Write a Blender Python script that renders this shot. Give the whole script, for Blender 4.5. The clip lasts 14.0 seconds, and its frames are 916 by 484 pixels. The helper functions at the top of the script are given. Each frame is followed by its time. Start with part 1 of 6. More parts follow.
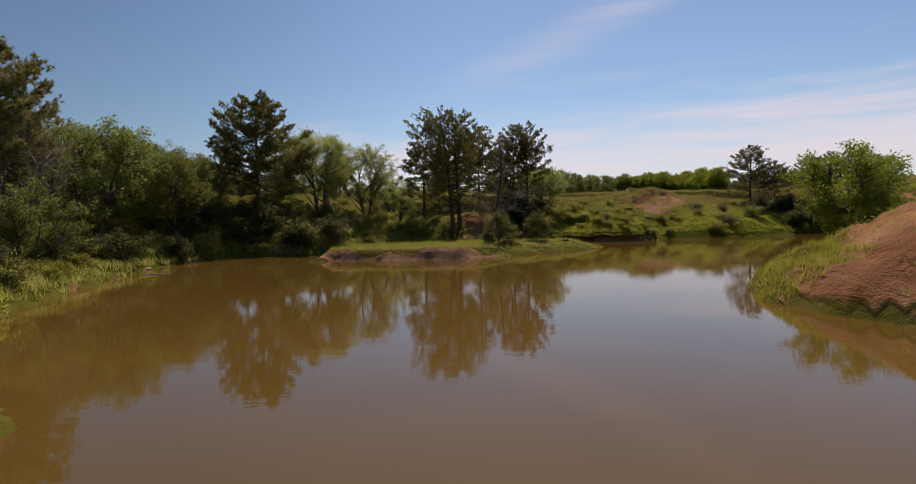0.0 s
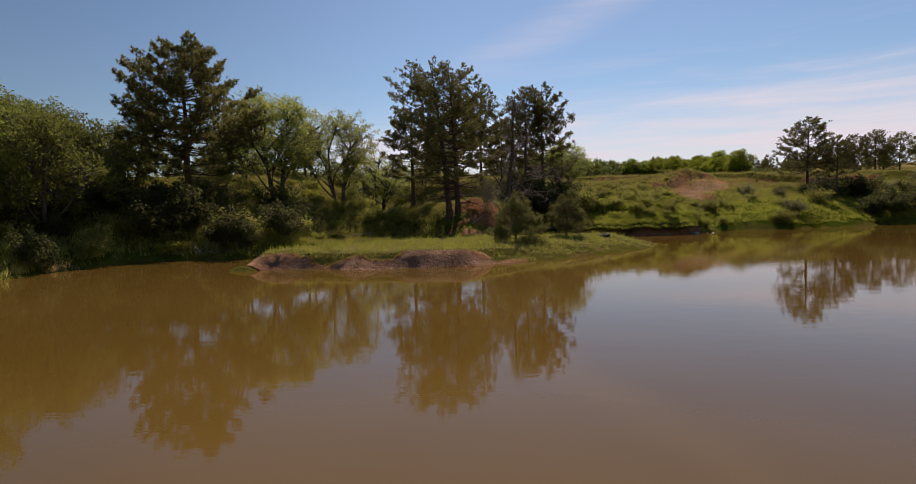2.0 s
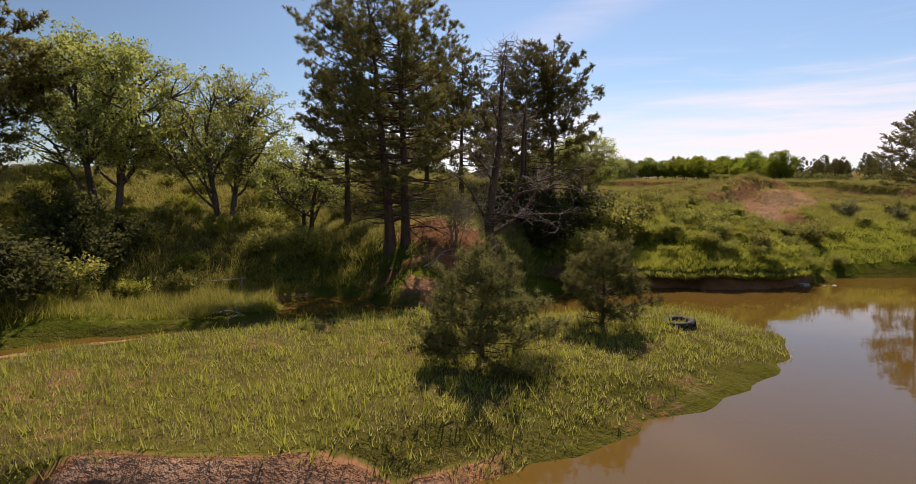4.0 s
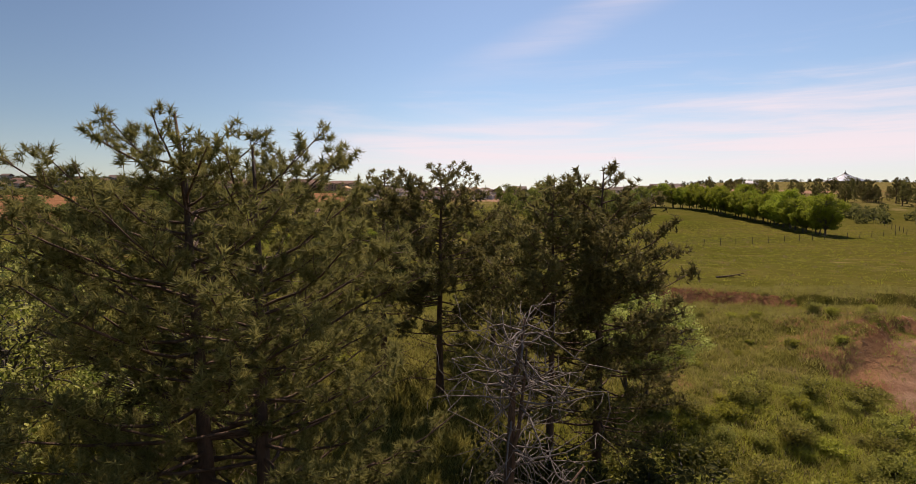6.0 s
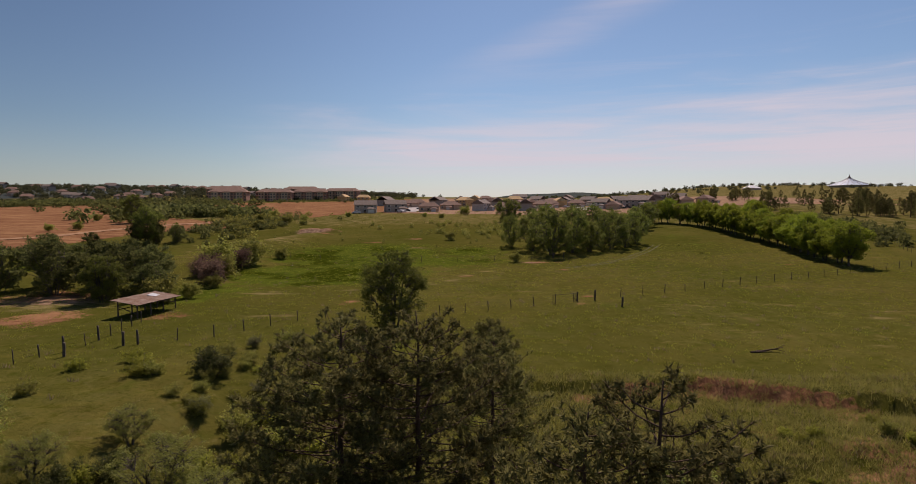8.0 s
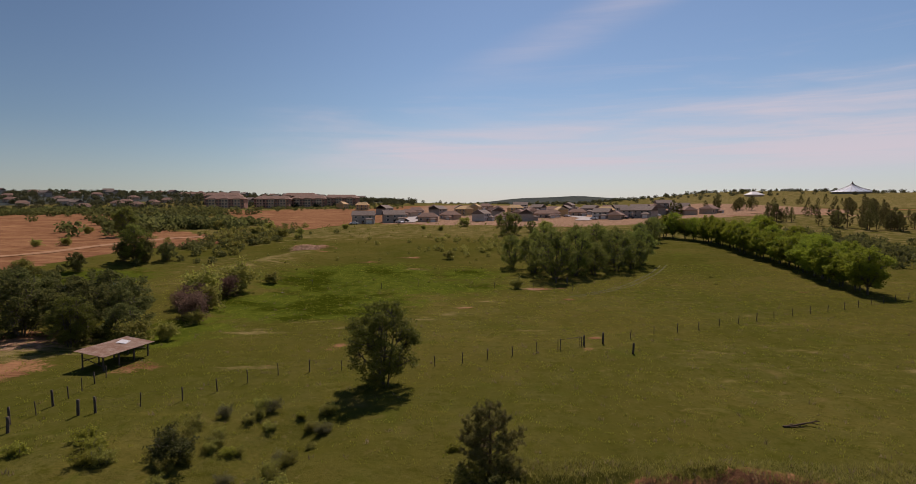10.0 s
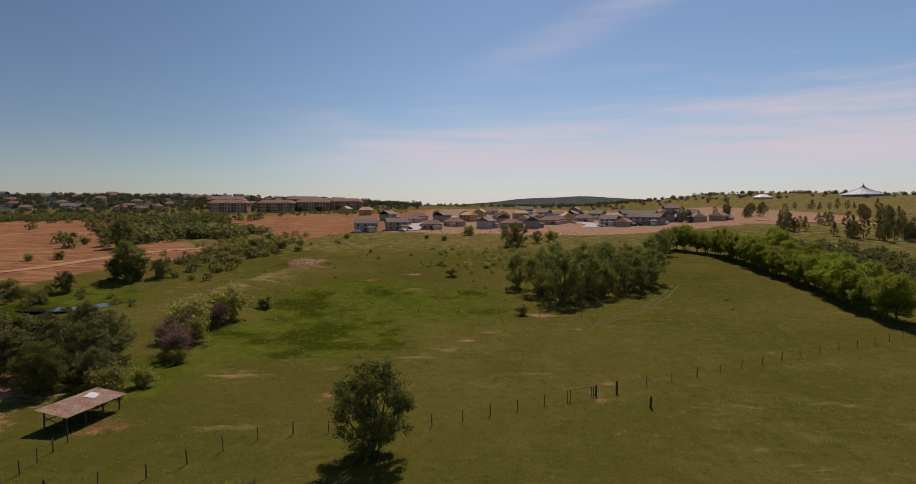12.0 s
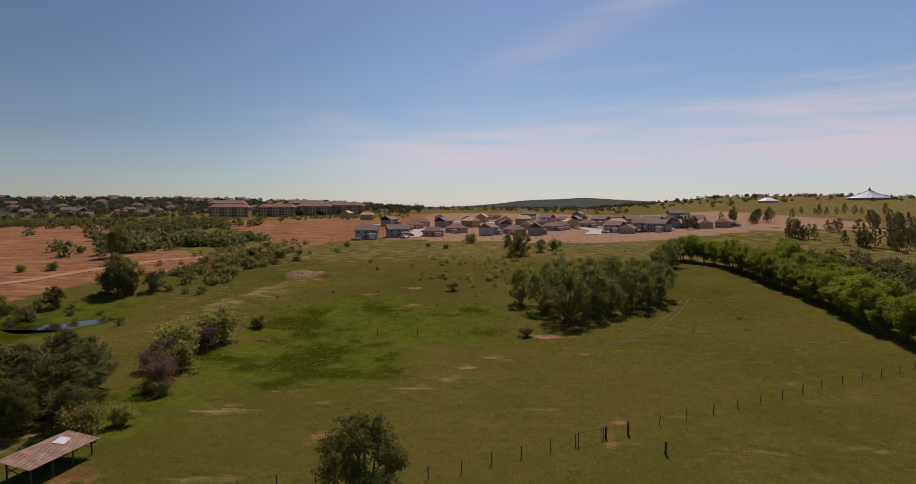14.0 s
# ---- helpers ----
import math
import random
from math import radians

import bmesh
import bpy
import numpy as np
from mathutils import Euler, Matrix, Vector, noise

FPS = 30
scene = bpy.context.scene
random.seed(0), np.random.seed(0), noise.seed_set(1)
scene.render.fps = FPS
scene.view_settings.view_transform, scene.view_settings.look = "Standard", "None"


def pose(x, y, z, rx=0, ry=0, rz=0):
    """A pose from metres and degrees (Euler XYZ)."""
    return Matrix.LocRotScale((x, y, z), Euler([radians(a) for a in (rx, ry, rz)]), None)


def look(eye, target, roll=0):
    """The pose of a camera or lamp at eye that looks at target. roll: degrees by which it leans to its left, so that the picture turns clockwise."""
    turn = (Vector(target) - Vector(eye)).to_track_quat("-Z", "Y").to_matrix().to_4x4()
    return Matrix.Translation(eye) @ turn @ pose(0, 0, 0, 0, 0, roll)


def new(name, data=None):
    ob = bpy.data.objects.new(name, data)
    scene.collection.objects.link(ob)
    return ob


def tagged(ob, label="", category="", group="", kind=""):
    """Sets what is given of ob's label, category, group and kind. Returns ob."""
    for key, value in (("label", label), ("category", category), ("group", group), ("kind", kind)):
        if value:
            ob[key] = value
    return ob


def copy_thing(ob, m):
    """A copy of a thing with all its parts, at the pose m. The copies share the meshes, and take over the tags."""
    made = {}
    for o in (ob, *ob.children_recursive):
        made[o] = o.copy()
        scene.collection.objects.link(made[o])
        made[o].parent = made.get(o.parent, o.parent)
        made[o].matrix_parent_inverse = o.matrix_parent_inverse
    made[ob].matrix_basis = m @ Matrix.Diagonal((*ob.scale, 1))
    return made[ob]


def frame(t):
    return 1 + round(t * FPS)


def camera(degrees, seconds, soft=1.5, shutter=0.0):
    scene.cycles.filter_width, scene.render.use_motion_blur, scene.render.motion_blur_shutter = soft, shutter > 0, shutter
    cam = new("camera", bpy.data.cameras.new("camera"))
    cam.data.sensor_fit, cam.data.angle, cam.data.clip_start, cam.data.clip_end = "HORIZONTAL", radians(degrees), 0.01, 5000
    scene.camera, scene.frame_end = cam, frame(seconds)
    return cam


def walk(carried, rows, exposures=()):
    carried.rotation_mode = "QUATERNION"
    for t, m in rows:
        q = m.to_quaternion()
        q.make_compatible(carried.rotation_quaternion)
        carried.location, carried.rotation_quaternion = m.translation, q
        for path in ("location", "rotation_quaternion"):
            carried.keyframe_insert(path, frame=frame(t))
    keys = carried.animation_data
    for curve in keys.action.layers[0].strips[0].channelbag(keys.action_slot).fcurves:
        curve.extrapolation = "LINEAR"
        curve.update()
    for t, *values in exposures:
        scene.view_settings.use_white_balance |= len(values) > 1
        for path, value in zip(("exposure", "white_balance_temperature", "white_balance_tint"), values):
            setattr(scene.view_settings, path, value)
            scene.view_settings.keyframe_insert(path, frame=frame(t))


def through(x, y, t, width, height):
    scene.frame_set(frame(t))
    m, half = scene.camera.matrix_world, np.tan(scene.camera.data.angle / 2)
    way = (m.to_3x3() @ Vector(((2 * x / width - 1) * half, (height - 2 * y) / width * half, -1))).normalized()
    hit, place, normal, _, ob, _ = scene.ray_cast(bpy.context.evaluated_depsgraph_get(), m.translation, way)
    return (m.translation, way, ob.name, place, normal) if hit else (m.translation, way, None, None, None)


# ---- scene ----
cam = camera(77, 14.0, soft=0.7)

PATH = [
    (0, (0.99, 6.93, 3.27), (0.925, 9.322, 3.164), -1.2),
    (0.5, (0.67, 9.25, 3.22), (0.604, 11.650, 3.107), -1.2),
    (1, (0.40, 12.55, 3.11), (0.329, 14.945, 2.978), -1.2),
    (1.5, (0.31, 16.72, 3.06), (0.250, 19.112, 2.918), -1.3),
    (2, (0.39, 22.36, 3.12), (0.341, 24.760, 2.965), -1.3),
    (2.2, (0.51, 24.56, 3.15), (0.463, 26.956, 2.990), -1.4),
    (4.3, (3.27, 46.45, 5.56), (3.192, 48.838, 5.383), 0.4),
    (4.5, (3.35, 48.26, 6.32), (3.268, 50.657, 6.150), 0.4),
    (5, (3.49, 53.24, 8.73), (3.414, 55.637, 8.554), 0.4),
    (5.5, (3.56, 57.66, 11.10), (3.480, 60.048, 10.922), 0.3),
    (6, (3.64, 62.08, 14.11), (3.560, 64.472, 13.946), 0.3),
    (6.5, (3.77, 65.54, 16.38), (3.689, 67.930, 16.223), 0.0),
    (7, (3.81, 67.07, 17.46), (3.728, 69.466, 17.309), -0.1),
    (7.5, (3.87, 68.56, 18.42), (3.786, 70.949, 18.269), -0.1),
    (8, (3.93, 70.11, 19.48), (3.848, 72.499, 19.324), -0.0),
    (8.2, (3.95, 70.63, 19.80), (3.871, 73.025, 19.648), -0.1),
    (10.3, (4.14, 76.98, 24.01), (4.055, 79.368, 23.866), 0.1),
    (10.5, (4.17, 77.75, 24.37), (4.078, 80.142, 24.221), 0.0),
    (11, (4.26, 79.32, 25.51), (4.165, 81.709, 25.358), 0.0),
    (11.5, (4.40, 80.59, 26.54), (4.301, 82.984, 26.384), -0.0),
    (12, (4.43, 81.85, 27.54), (4.325, 84.239, 27.394), 0.0),
    (12.5, (4.45, 83.11, 28.55), (4.346, 85.502, 28.402), 0.1),
    (13, (4.47, 84.27, 29.52), (4.366, 86.663, 29.380), -0.0),
    (13.5, (4.49, 85.50, 29.98), (4.375, 87.889, 29.843), -0.0),
    (14, (4.57, 86.42, 30.22), (4.454, 88.811, 30.079), -0.0),
]
walk(cam, [(t, look(eye, target, roll)) for t, eye, target, roll in PATH], [(0, -0.16, 7250, 25), (2.2, -0.12, 7300, 26), (4.3, 0.30, 7600, 26), (5.6, 0.20, 7700, 28), (7.0, -0.20, 7250, 28), (10.0, -0.46, 7100, 27), (14, -0.48, 7100, 27)])

# ==== world, sun ====
SUN_AZ, SUN_EL = radians(8), radians(50)          # sun ahead of the path, a little to the east of it
world = bpy.data.worlds.new("sky")
scene.world = world
world.use_nodes = True
wn, wl = world.node_tree.nodes, world.node_tree.links
wn.clear()
w_out = wn.new("ShaderNodeOutputWorld")
w_bg = wn.new("ShaderNodeBackground")
w_sky = wn.new("ShaderNodeTexSky")
w_sky.sky_type = "NISHITA"
w_sky.sun_disc = False
w_sky.sun_elevation, w_sky.sun_rotation = SUN_EL, SUN_AZ
w_sky.air_density, w_sky.dust_density, w_sky.ozone_density = 1.0, 0.3, 2.2
w_bg.inputs["Strength"].default_value = 0.095
# thin high cloud: streaks that follow a plane far above
w_co = wn.new("ShaderNodeTexCoord")
w_sep = wn.new("ShaderNodeSeparateXYZ")
wl.new(w_co.outputs["Generated"], w_sep.inputs[0])


def w_math(op, a, b=None, c=None):
    n = wn.new("ShaderNodeMath")
    n.operation = op
    for i, v in enumerate((a, b, c)):
        if v is None:
            continue
        if isinstance(v, (int, float)):
            n.inputs[i].default_value = v
        else:
            wl.new(v, n.inputs[i])
    return n.outputs[0]


up = w_math("MAXIMUM", w_sep.outputs[2], 0.0)
az = w_math("ARCTAN2", w_sep.outputs[0], w_sep.outputs[1])
band_v = wn.new("ShaderNodeCombineXYZ")
wl.new(w_math("MULTIPLY", az, 1.6), band_v.inputs[0])
wl.new(w_math("ADD", w_math("MULTIPLY", up, 13.0), w_math("MULTIPLY", az, 0.2)), band_v.inputs[1])
band_n = wn.new("ShaderNodeTexNoise")
band_n.inputs["Scale"].default_value, band_n.inputs["Detail"].default_value = 1.6, 6
band_n.inputs["Roughness"].default_value, band_n.inputs["Distortion"].default_value = 0.55, 0.6
wl.new(band_v.outputs[0], band_n.inputs["Vector"])


def w_range(v, a, b, c=0.0, d=1.0):
    n = wn.new("ShaderNodeMapRange")
    n.interpolation_type = "SMOOTHSTEP"
    wl.new(v, n.inputs[0])
    for i, k in enumerate((a, b, c, d)):
        n.inputs[1 + i].default_value = k
    return n.outputs[0]


def w_fall(v, centre, width):
    return w_math("SUBTRACT", 1.0, w_range(w_math("ABSOLUTE", w_math("SUBTRACT", v, centre)), 0.0, width))


# a broad streaky veil low in the sky, thinning to the west, and a slanting plume above it
fine_v = wn.new("ShaderNodeCombineXYZ")
wl.new(w_math("MULTIPLY", az, 2.2), fine_v.inputs[0])
wl.new(w_math("SUBTRACT", w_math("MULTIPLY", up, 34.0), w_math("MULTIPLY", az, 0.3)), fine_v.inputs[1])
fine_n = wn.new("ShaderNodeTexNoise")
fine_n.inputs["Scale"].default_value, fine_n.inputs["Detail"].default_value, fine_n.inputs["Roughness"].default_value = 1.1, 7, 0.6
fine_n.inputs["Distortion"].default_value = 0.5
wl.new(fine_v.outputs[0], fine_n.inputs["Vector"])
ragged = w_math("MULTIPLY", w_math("SUBTRACT", band_n.outputs["Fac"], 0.5), 0.16)
crest = w_math("SUBTRACT", w_math("SUBTRACT", up, w_math("MULTIPLY", az, 0.05)), ragged)
veil = w_math("MULTIPLY", w_range(up, 0.035, 0.085), w_math("SUBTRACT", 1.0, w_range(crest, 0.09, 0.19)))
veil = w_math("MULTIPLY", veil, w_range(w_math("ADD", az, w_math("MULTIPLY", ragged, 1.5)), -0.44, -0.08))
veil = w_math("MULTIPLY", veil, w_range(fine_n.outputs["Fac"], 0.30, 0.62, 0.35, 1.0))
plume = w_fall(w_math("SUBTRACT", az, w_math("MULTIPLY", w_math("SUBTRACT", up, 0.24), 2.5)), 0.055, 0.13)
plume = w_math("MULTIPLY", plume, w_math("MULTIPLY", w_range(up, 0.17, 0.29), w_range(fine_n.outputs["Fac"], 0.25, 0.7, 0.10, 0.42)))
cirrus = w_math("MULTIPLY", w_math("MULTIPLY", w_range(fine_n.outputs["Fac"], 0.50, 0.75), w_range(az, -0.1, 0.4)), w_math("MULTIPLY", w_fall(up, 0.19, 0.11), 0.35))
cloud = w_math("MINIMUM", w_math("ADD", w_math("ADD", veil, plume), cirrus), 1.0)
w_mix = wn.new("ShaderNodeMix")
w_mix.data_type = "RGBA"
haze = w_math("MULTIPLY", w_fall(up, 0.0, 0.14), w_range(az, -0.6, 0.1, 0.16, 0.45))
wl.new(w_math("MINIMUM", w_math("ADD", w_math("MULTIPLY", cloud, 0.74), haze), 0.92), w_mix.inputs["Factor"])
w_tint = wn.new("ShaderNodeMix")
w_tint.data_type, w_tint.blend_type = "RGBA", "MULTIPLY"
w_tint.inputs["Factor"].default_value = 1.0
w_tint.inputs["B"].default_value = (0.78, 1.0, 1.09, 1)
wl.new(w_sky.outputs[0], w_tint.inputs["A"])
# the clear sky deepens to the west, away from the sun
w_deep = wn.new("ShaderNodeVectorMath")
w_deep.operation = "SCALE"
wl.new(w_tint.outputs["Result"], w_deep.inputs[0])
wl.new(w_range(az, -0.75, 0.05, 0.70, 1.0), w_deep.inputs["Scale"])
wl.new(w_deep.outputs[0], w_mix.inputs["A"])
w_mix.inputs["B"].default_value = (8.1, 8.3, 9.2, 1)
wl.new(w_mix.outputs["Result"], w_bg.inputs["Color"])
wl.new(w_bg.outputs[0], w_out.inputs[0])

sun = new("sun", bpy.data.lights.new("sun", "SUN"))
sun.data.energy, sun.data.angle, sun.data.color = 5.9, radians(0.53), (1.0, 0.95, 0.86)
sun.matrix_world = look((math.sin(SUN_AZ) * math.cos(SUN_EL) * 100, math.cos(SUN_AZ) * math.cos(SUN_EL) * 100, math.sin(SUN_EL) * 100), (0, 0, 0))

# ==== materials ====


class Nodes:
    """A small wrapper round a material's node tree."""

    def __init__(self, name):
        self.mat = bpy.data.materials.new(name)
        self.mat.use_nodes = True
        self.n, self.l = self.mat.node_tree.nodes, self.mat.node_tree.links
        self.n.clear()
        self.out = self.n.new("ShaderNodeOutputMaterial")
        self.bsdf = self.n.new("ShaderNodeBsdfPrincipled")
        self.l.new(self.bsdf.outputs[0], self.out.inputs[0])
        self.pos = self.n.new("ShaderNodeNewGeometry").outputs["Position"]
        self.bsdf.inputs["Roughness"].default_value = 0.9
        self.bsdf.inputs["Specular IOR Level"].default_value = 0.2

    def put(self, sock, v):
        if isinstance(v, (int, float)):
            sock.default_value = v
        elif isinstance(v, tuple):
            sock.default_value = v if len(v) == 4 else (*v, 1)
        else:
            self.l.new(v, sock)

    def noise(self, scale, detail=4, rough=0.6, stretch=None, vec=None):
        v = vec or self.pos
        if stretch:
            m = self.n.new("ShaderNodeVectorMath")
            m.operation = "MULTIPLY"
            self.l.new(v, m.inputs[0])
            m.inputs[1].default_value = stretch
            v = m.outputs[0]
        t = self.n.new("ShaderNodeTexNoise")
        t.inputs["Scale"].default_value, t.inputs["Detail"].default_value, t.inputs["Roughness"].default_value = scale, detail, rough
        self.l.new(v, t.inputs["Vector"])
        return t.outputs["Fac"]

    def math(self, op, a, b=0.0):
        m = self.n.new("ShaderNodeMath")
        m.operation = op
        self.put(m.inputs[0], a)
        self.put(m.inputs[1], b)
        return m.outputs[0]

    def span(self, v, a, b, c=0.0, d=1.0):
        m = self.n.new("ShaderNodeMapRange")
        m.interpolation_type = "SMOOTHSTEP"
        self.put(m.inputs[0], v)
        for i, k in enumerate((a, b, c, d)):
            m.inputs[1 + i].default_value = k
        return m.outputs[0]

    def mix(self, f, a, b):
        m = self.n.new("ShaderNodeMix")
        m.data_type = "RGBA"
        self.put(m.inputs["Factor"], f)
        self.put(m.inputs["A"], a)
        self.put(m.inputs["B"], b)
        return m.outputs["Result"]

    def attr(self, name):
        a = self.n.new("ShaderNodeAttribute")
        a.attribute_name = name
        return a.outputs["Fac"]

    def island(self):
        return self.n.new("ShaderNodeNewGeometry").outputs["Random Per Island"]

    def rnd(self):
        return self.n.new("ShaderNodeObjectInfo").outputs["Random"]

    def bump(self, h, strength=0.5, dist=0.05):
        b = self.n.new("ShaderNodeBump")
        b.inputs["Strength"].default_value, b.inputs["Distance"].default_value = strength, dist
        self.l.new(h, b.inputs["Height"])
        self.l.new(b.outputs[0], self.bsdf.inputs["Normal"])

    def colour(self, v):
        self.put(self.bsdf.inputs["Base Color"], v)

    def set(self, **kw):
        for k, v in kw.items():
            self.put(self.bsdf.inputs[{"rough": "Roughness", "spec": "Specular IOR Level", "metal": "Metallic", "ior": "IOR", "trans": "Transmission Weight"}[k]], v)
        return self.mat


def ground_material():
    m = Nodes("ground_earth_and_grass")
    big, mid, fine = m.noise(0.035, 5), m.noise(0.35, 5), m.noise(3.2, 4, 0.7)
    grass = m.mix(m.span(big, 0.35, 0.66), (0.068, 0.070, 0.013), (0.120, 0.098, 0.026))
    grass = m.mix(m.span(mid, 0.44, 0.72, 0, 0.75), grass, (0.098, 0.090, 0.026))
    grass = m.mix(m.span(fine, 0.42, 0.75, 0, 0.55), grass, (0.036, 0.042, 0.006))
    lush = m.mix(m.span(mid, 0.35, 0.65), (0.050, 0.068, 0.008), (0.078, 0.095, 0.012))
    lush = m.mix(m.span(m.noise(0.075, 4, 0.6), 0.50, 0.60), lush, (0.030, 0.040, 0.003))
    streak = m.noise(0.22, 5, 0.7, (1.0, 2.6, 1.0))
    grass = m.mix(m.span(streak, 0.52, 0.72, 0, 0.6), grass, (0.118, 0.102, 0.022))
    grass = m.mix(m.span(m.noise(0.75, 4, 0.75), 0.50, 0.66, 0, 0.55), grass, (0.040, 0.046, 0.003))
    grass = m.mix(m.span(m.noise(0.55, 4, 0.75), 0.55, 0.70, 0, 0.5), grass, (0.128, 0.118, 0.034))
    lush = m.mix(m.span(m.noise(0.9, 5, 0.75), 0.50, 0.68, 0, 0.6), lush, (0.032, 0.042, 0.003))
    lush = m.mix(m.span(m.noise(0.6, 5, 0.75), 0.54, 0.70, 0, 0.55), lush, (0.108, 0.110, 0.020))
    grass = m.mix(m.span(m.noise(0.16, 5, 0.7), 0.56, 0.70, 0, 0.6), grass, (0.058, 0.073, 0.010))
    grass = m.mix(m.span(m.noise(0.10, 6, 0.75), 0.60, 0.70, 0, 0.55), grass, (0.155, 0.115, 0.042))
    grass = m.mix(m.span(m.noise(0.045, 5, 0.65), 0.42, 0.62, 0.10, 0.50), grass, (0.062, 0.060, 0.010))
    speck = m.noise(1.3, 2, 0.5)
    grass = m.mix(m.span(speck, 0.60, 0.72, 0, 0.30), grass, (0.030, 0.038, 0.006))
    grass = m.mix(m.span(m.noise(1.9, 2, 0.5), 0.64, 0.74, 0, 0.22), grass, (0.19, 0.155, 0.07))
    dry = m.mix(m.span(fine, 0.3, 0.7), (0.20, 0.155, 0.065), (0.29, 0.215, 0.105))
    dirt = m.mix(m.span(mid, 0.3, 0.7), (0.168, 0.076, 0.036), (0.248, 0.124, 0.066))
    dirt = m.mix(m.span(fine, 0.45, 0.75, 0, 0.6), dirt, (0.105, 0.050, 0.028))
    dirt = m.mix(m.span(m.noise(0.12, 5, 0.65, (0.5, 1.6, 1.0)), 0.48, 0.66, 0, 0.65), dirt, (0.31, 0.17, 0.085))
    tread = m.noise(0.16, 6, 0.7, (0.35, 2.2, 1.0))
    dirt = m.mix(m.span(tread, 0.50, 0.62, 0, 0.55), dirt, (0.34, 0.185, 0.090))
    dirt = m.mix(m.span(tread, 0.46, 0.36, 0, 0.6), dirt, (0.115, 0.050, 0.024))
    dull = m.mix(m.span(m.noise(0.9, 4, 0.7), 0.35, 0.65), (0.185, 0.112, 0.072), (0.360, 0.235, 0.155))
    dirt = m.mix(m.span(m.attr("dry"), 0.35, 0.75), dirt, dull)
    col = m.mix(m.span(m.math("ADD", m.attr("lush"), m.math("MULTIPLY", m.math("SUBTRACT", mid, 0.5), 0.9)), 0.35, 0.65), grass, lush)
    col = m.mix(m.span(m.math("ADD", m.attr("dry"), m.math("MULTIPLY", m.math("SUBTRACT", streak, 0.5), 1.6)), 0.42, 0.95), col, dry)
    edge = m.math("ADD", m.math("MULTIPLY", m.math("SUBTRACT", mid, 0.5), 0.9), m.math("MULTIPLY", m.math("SUBTRACT", fine, 0.5), 0.7))
    col = m.mix(m.span(m.math("ADD", m.attr("dirt"), edge), 0.40, 0.60), col, dirt)
    # far woods: slate grey-green, with distance haze put into the colour
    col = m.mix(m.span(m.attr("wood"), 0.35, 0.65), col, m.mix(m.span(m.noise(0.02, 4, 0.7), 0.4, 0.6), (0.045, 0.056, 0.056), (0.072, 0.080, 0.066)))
    m.colour(col)
    rill = m.math("MULTIPLY", m.noise(0.9, 6, 0.7, (1.0, 0.45, 1.0)), m.span(m.attr("dirt"), 0.3, 0.6, 0.0, 3.5))
    m.bump(m.math("ADD", m.math("ADD", fine, m.math("MULTIPLY", m.noise(11, 3, 0.7), 0.5)), rill), 0.6, 0.18)
    return m.set(rough=0.95, spec=0.0)


def water_material():
    m = Nodes("muddy_pond_water")
    m.colour(m.mix(m.span(m.noise(0.06, 3), 0.35, 0.65), (0.090, 0.053, 0.011), (0.108, 0.064, 0.015)))
    h = m.math("ADD", m.noise(1.1, 3, 0.5, (1.0, 2.2, 1.0)), m.math("MULTIPLY", m.noise(5.5, 2, 0.5, (1.0, 2.5, 1.0)), 0.25))
    m.bump(h, 0.10, 0.02)
    return m.set(rough=0.02, spec=0.5, ior=1.33)


def puddle_material():
    m = Nodes("clear_shallow_water")
    m.colour(m.mix(m.span(m.noise(0.5, 3), 0.35, 0.65), (0.020, 0.022, 0.012), (0.034, 0.034, 0.018)))
    m.bump(m.noise(3.0, 2), 0.1, 0.01)
    return m.set(rough=0.03, spec=0.5, ior=1.33)


def leaf_material(name, a, b, shade=0.5, rough=0.6, through=0.5, gloss=0.05):
    m = Nodes(name)
    a, b = ((c[0], c[1], c[2] * 1.1 + 0.003) for c in (a, b))
    base = m.mix(m.island(), a, b)
    base = m.mix(m.span(m.noise(0.9, 3), 0.35, 0.7, 0, shade), base, tuple(v * 0.62 for v in a))
    tone = m.n.new("ShaderNodeHueSaturation")
    m.put(tone.inputs["Value"], m.span(m.rnd(), 0, 1, 0.82, 1.18))
    m.put(tone.inputs["Hue"], m.span(m.rnd(), 0, 1, 0.49, 0.51))
    m.l.new(base, tone.inputs["Color"])
    m.colour(tone.outputs[0])
    tl = m.n.new("ShaderNodeBsdfTranslucent")
    m.l.new(tone.outputs[0], tl.inputs["Color"])
    mx = m.n.new("ShaderNodeMixShader")
    mx.inputs[0].default_value = through
    m.l.new(m.bsdf.outputs[0], mx.inputs[1])
    m.l.new(tl.outputs[0], mx.inputs[2])
    m.l.new(mx.outputs[0], m.out.inputs[0])
    return m.set(rough=rough, spec=gloss)


def rough_material(name, a, b, scale=3.0, stretch=None, bump=0.5, rough=0.9, dist=0.02, fine=None):
    m = Nodes(name)
    n1, n2 = m.noise(scale, 5, 0.65, stretch), m.noise(scale * 7, 3, 0.6, stretch)
    col = m.mix(m.span(n1, 0.32, 0.68), a, b)
    col = m.mix(m.span(n2, 0.5, 0.75, 0, 0.5), col, fine or tuple(v * 0.6 for v in a))
    m.colour(col)
    m.bump(m.math("ADD", n1, m.math("MULTIPLY", n2, 0.6)), bump, dist)
    return m.set(rough=rough)


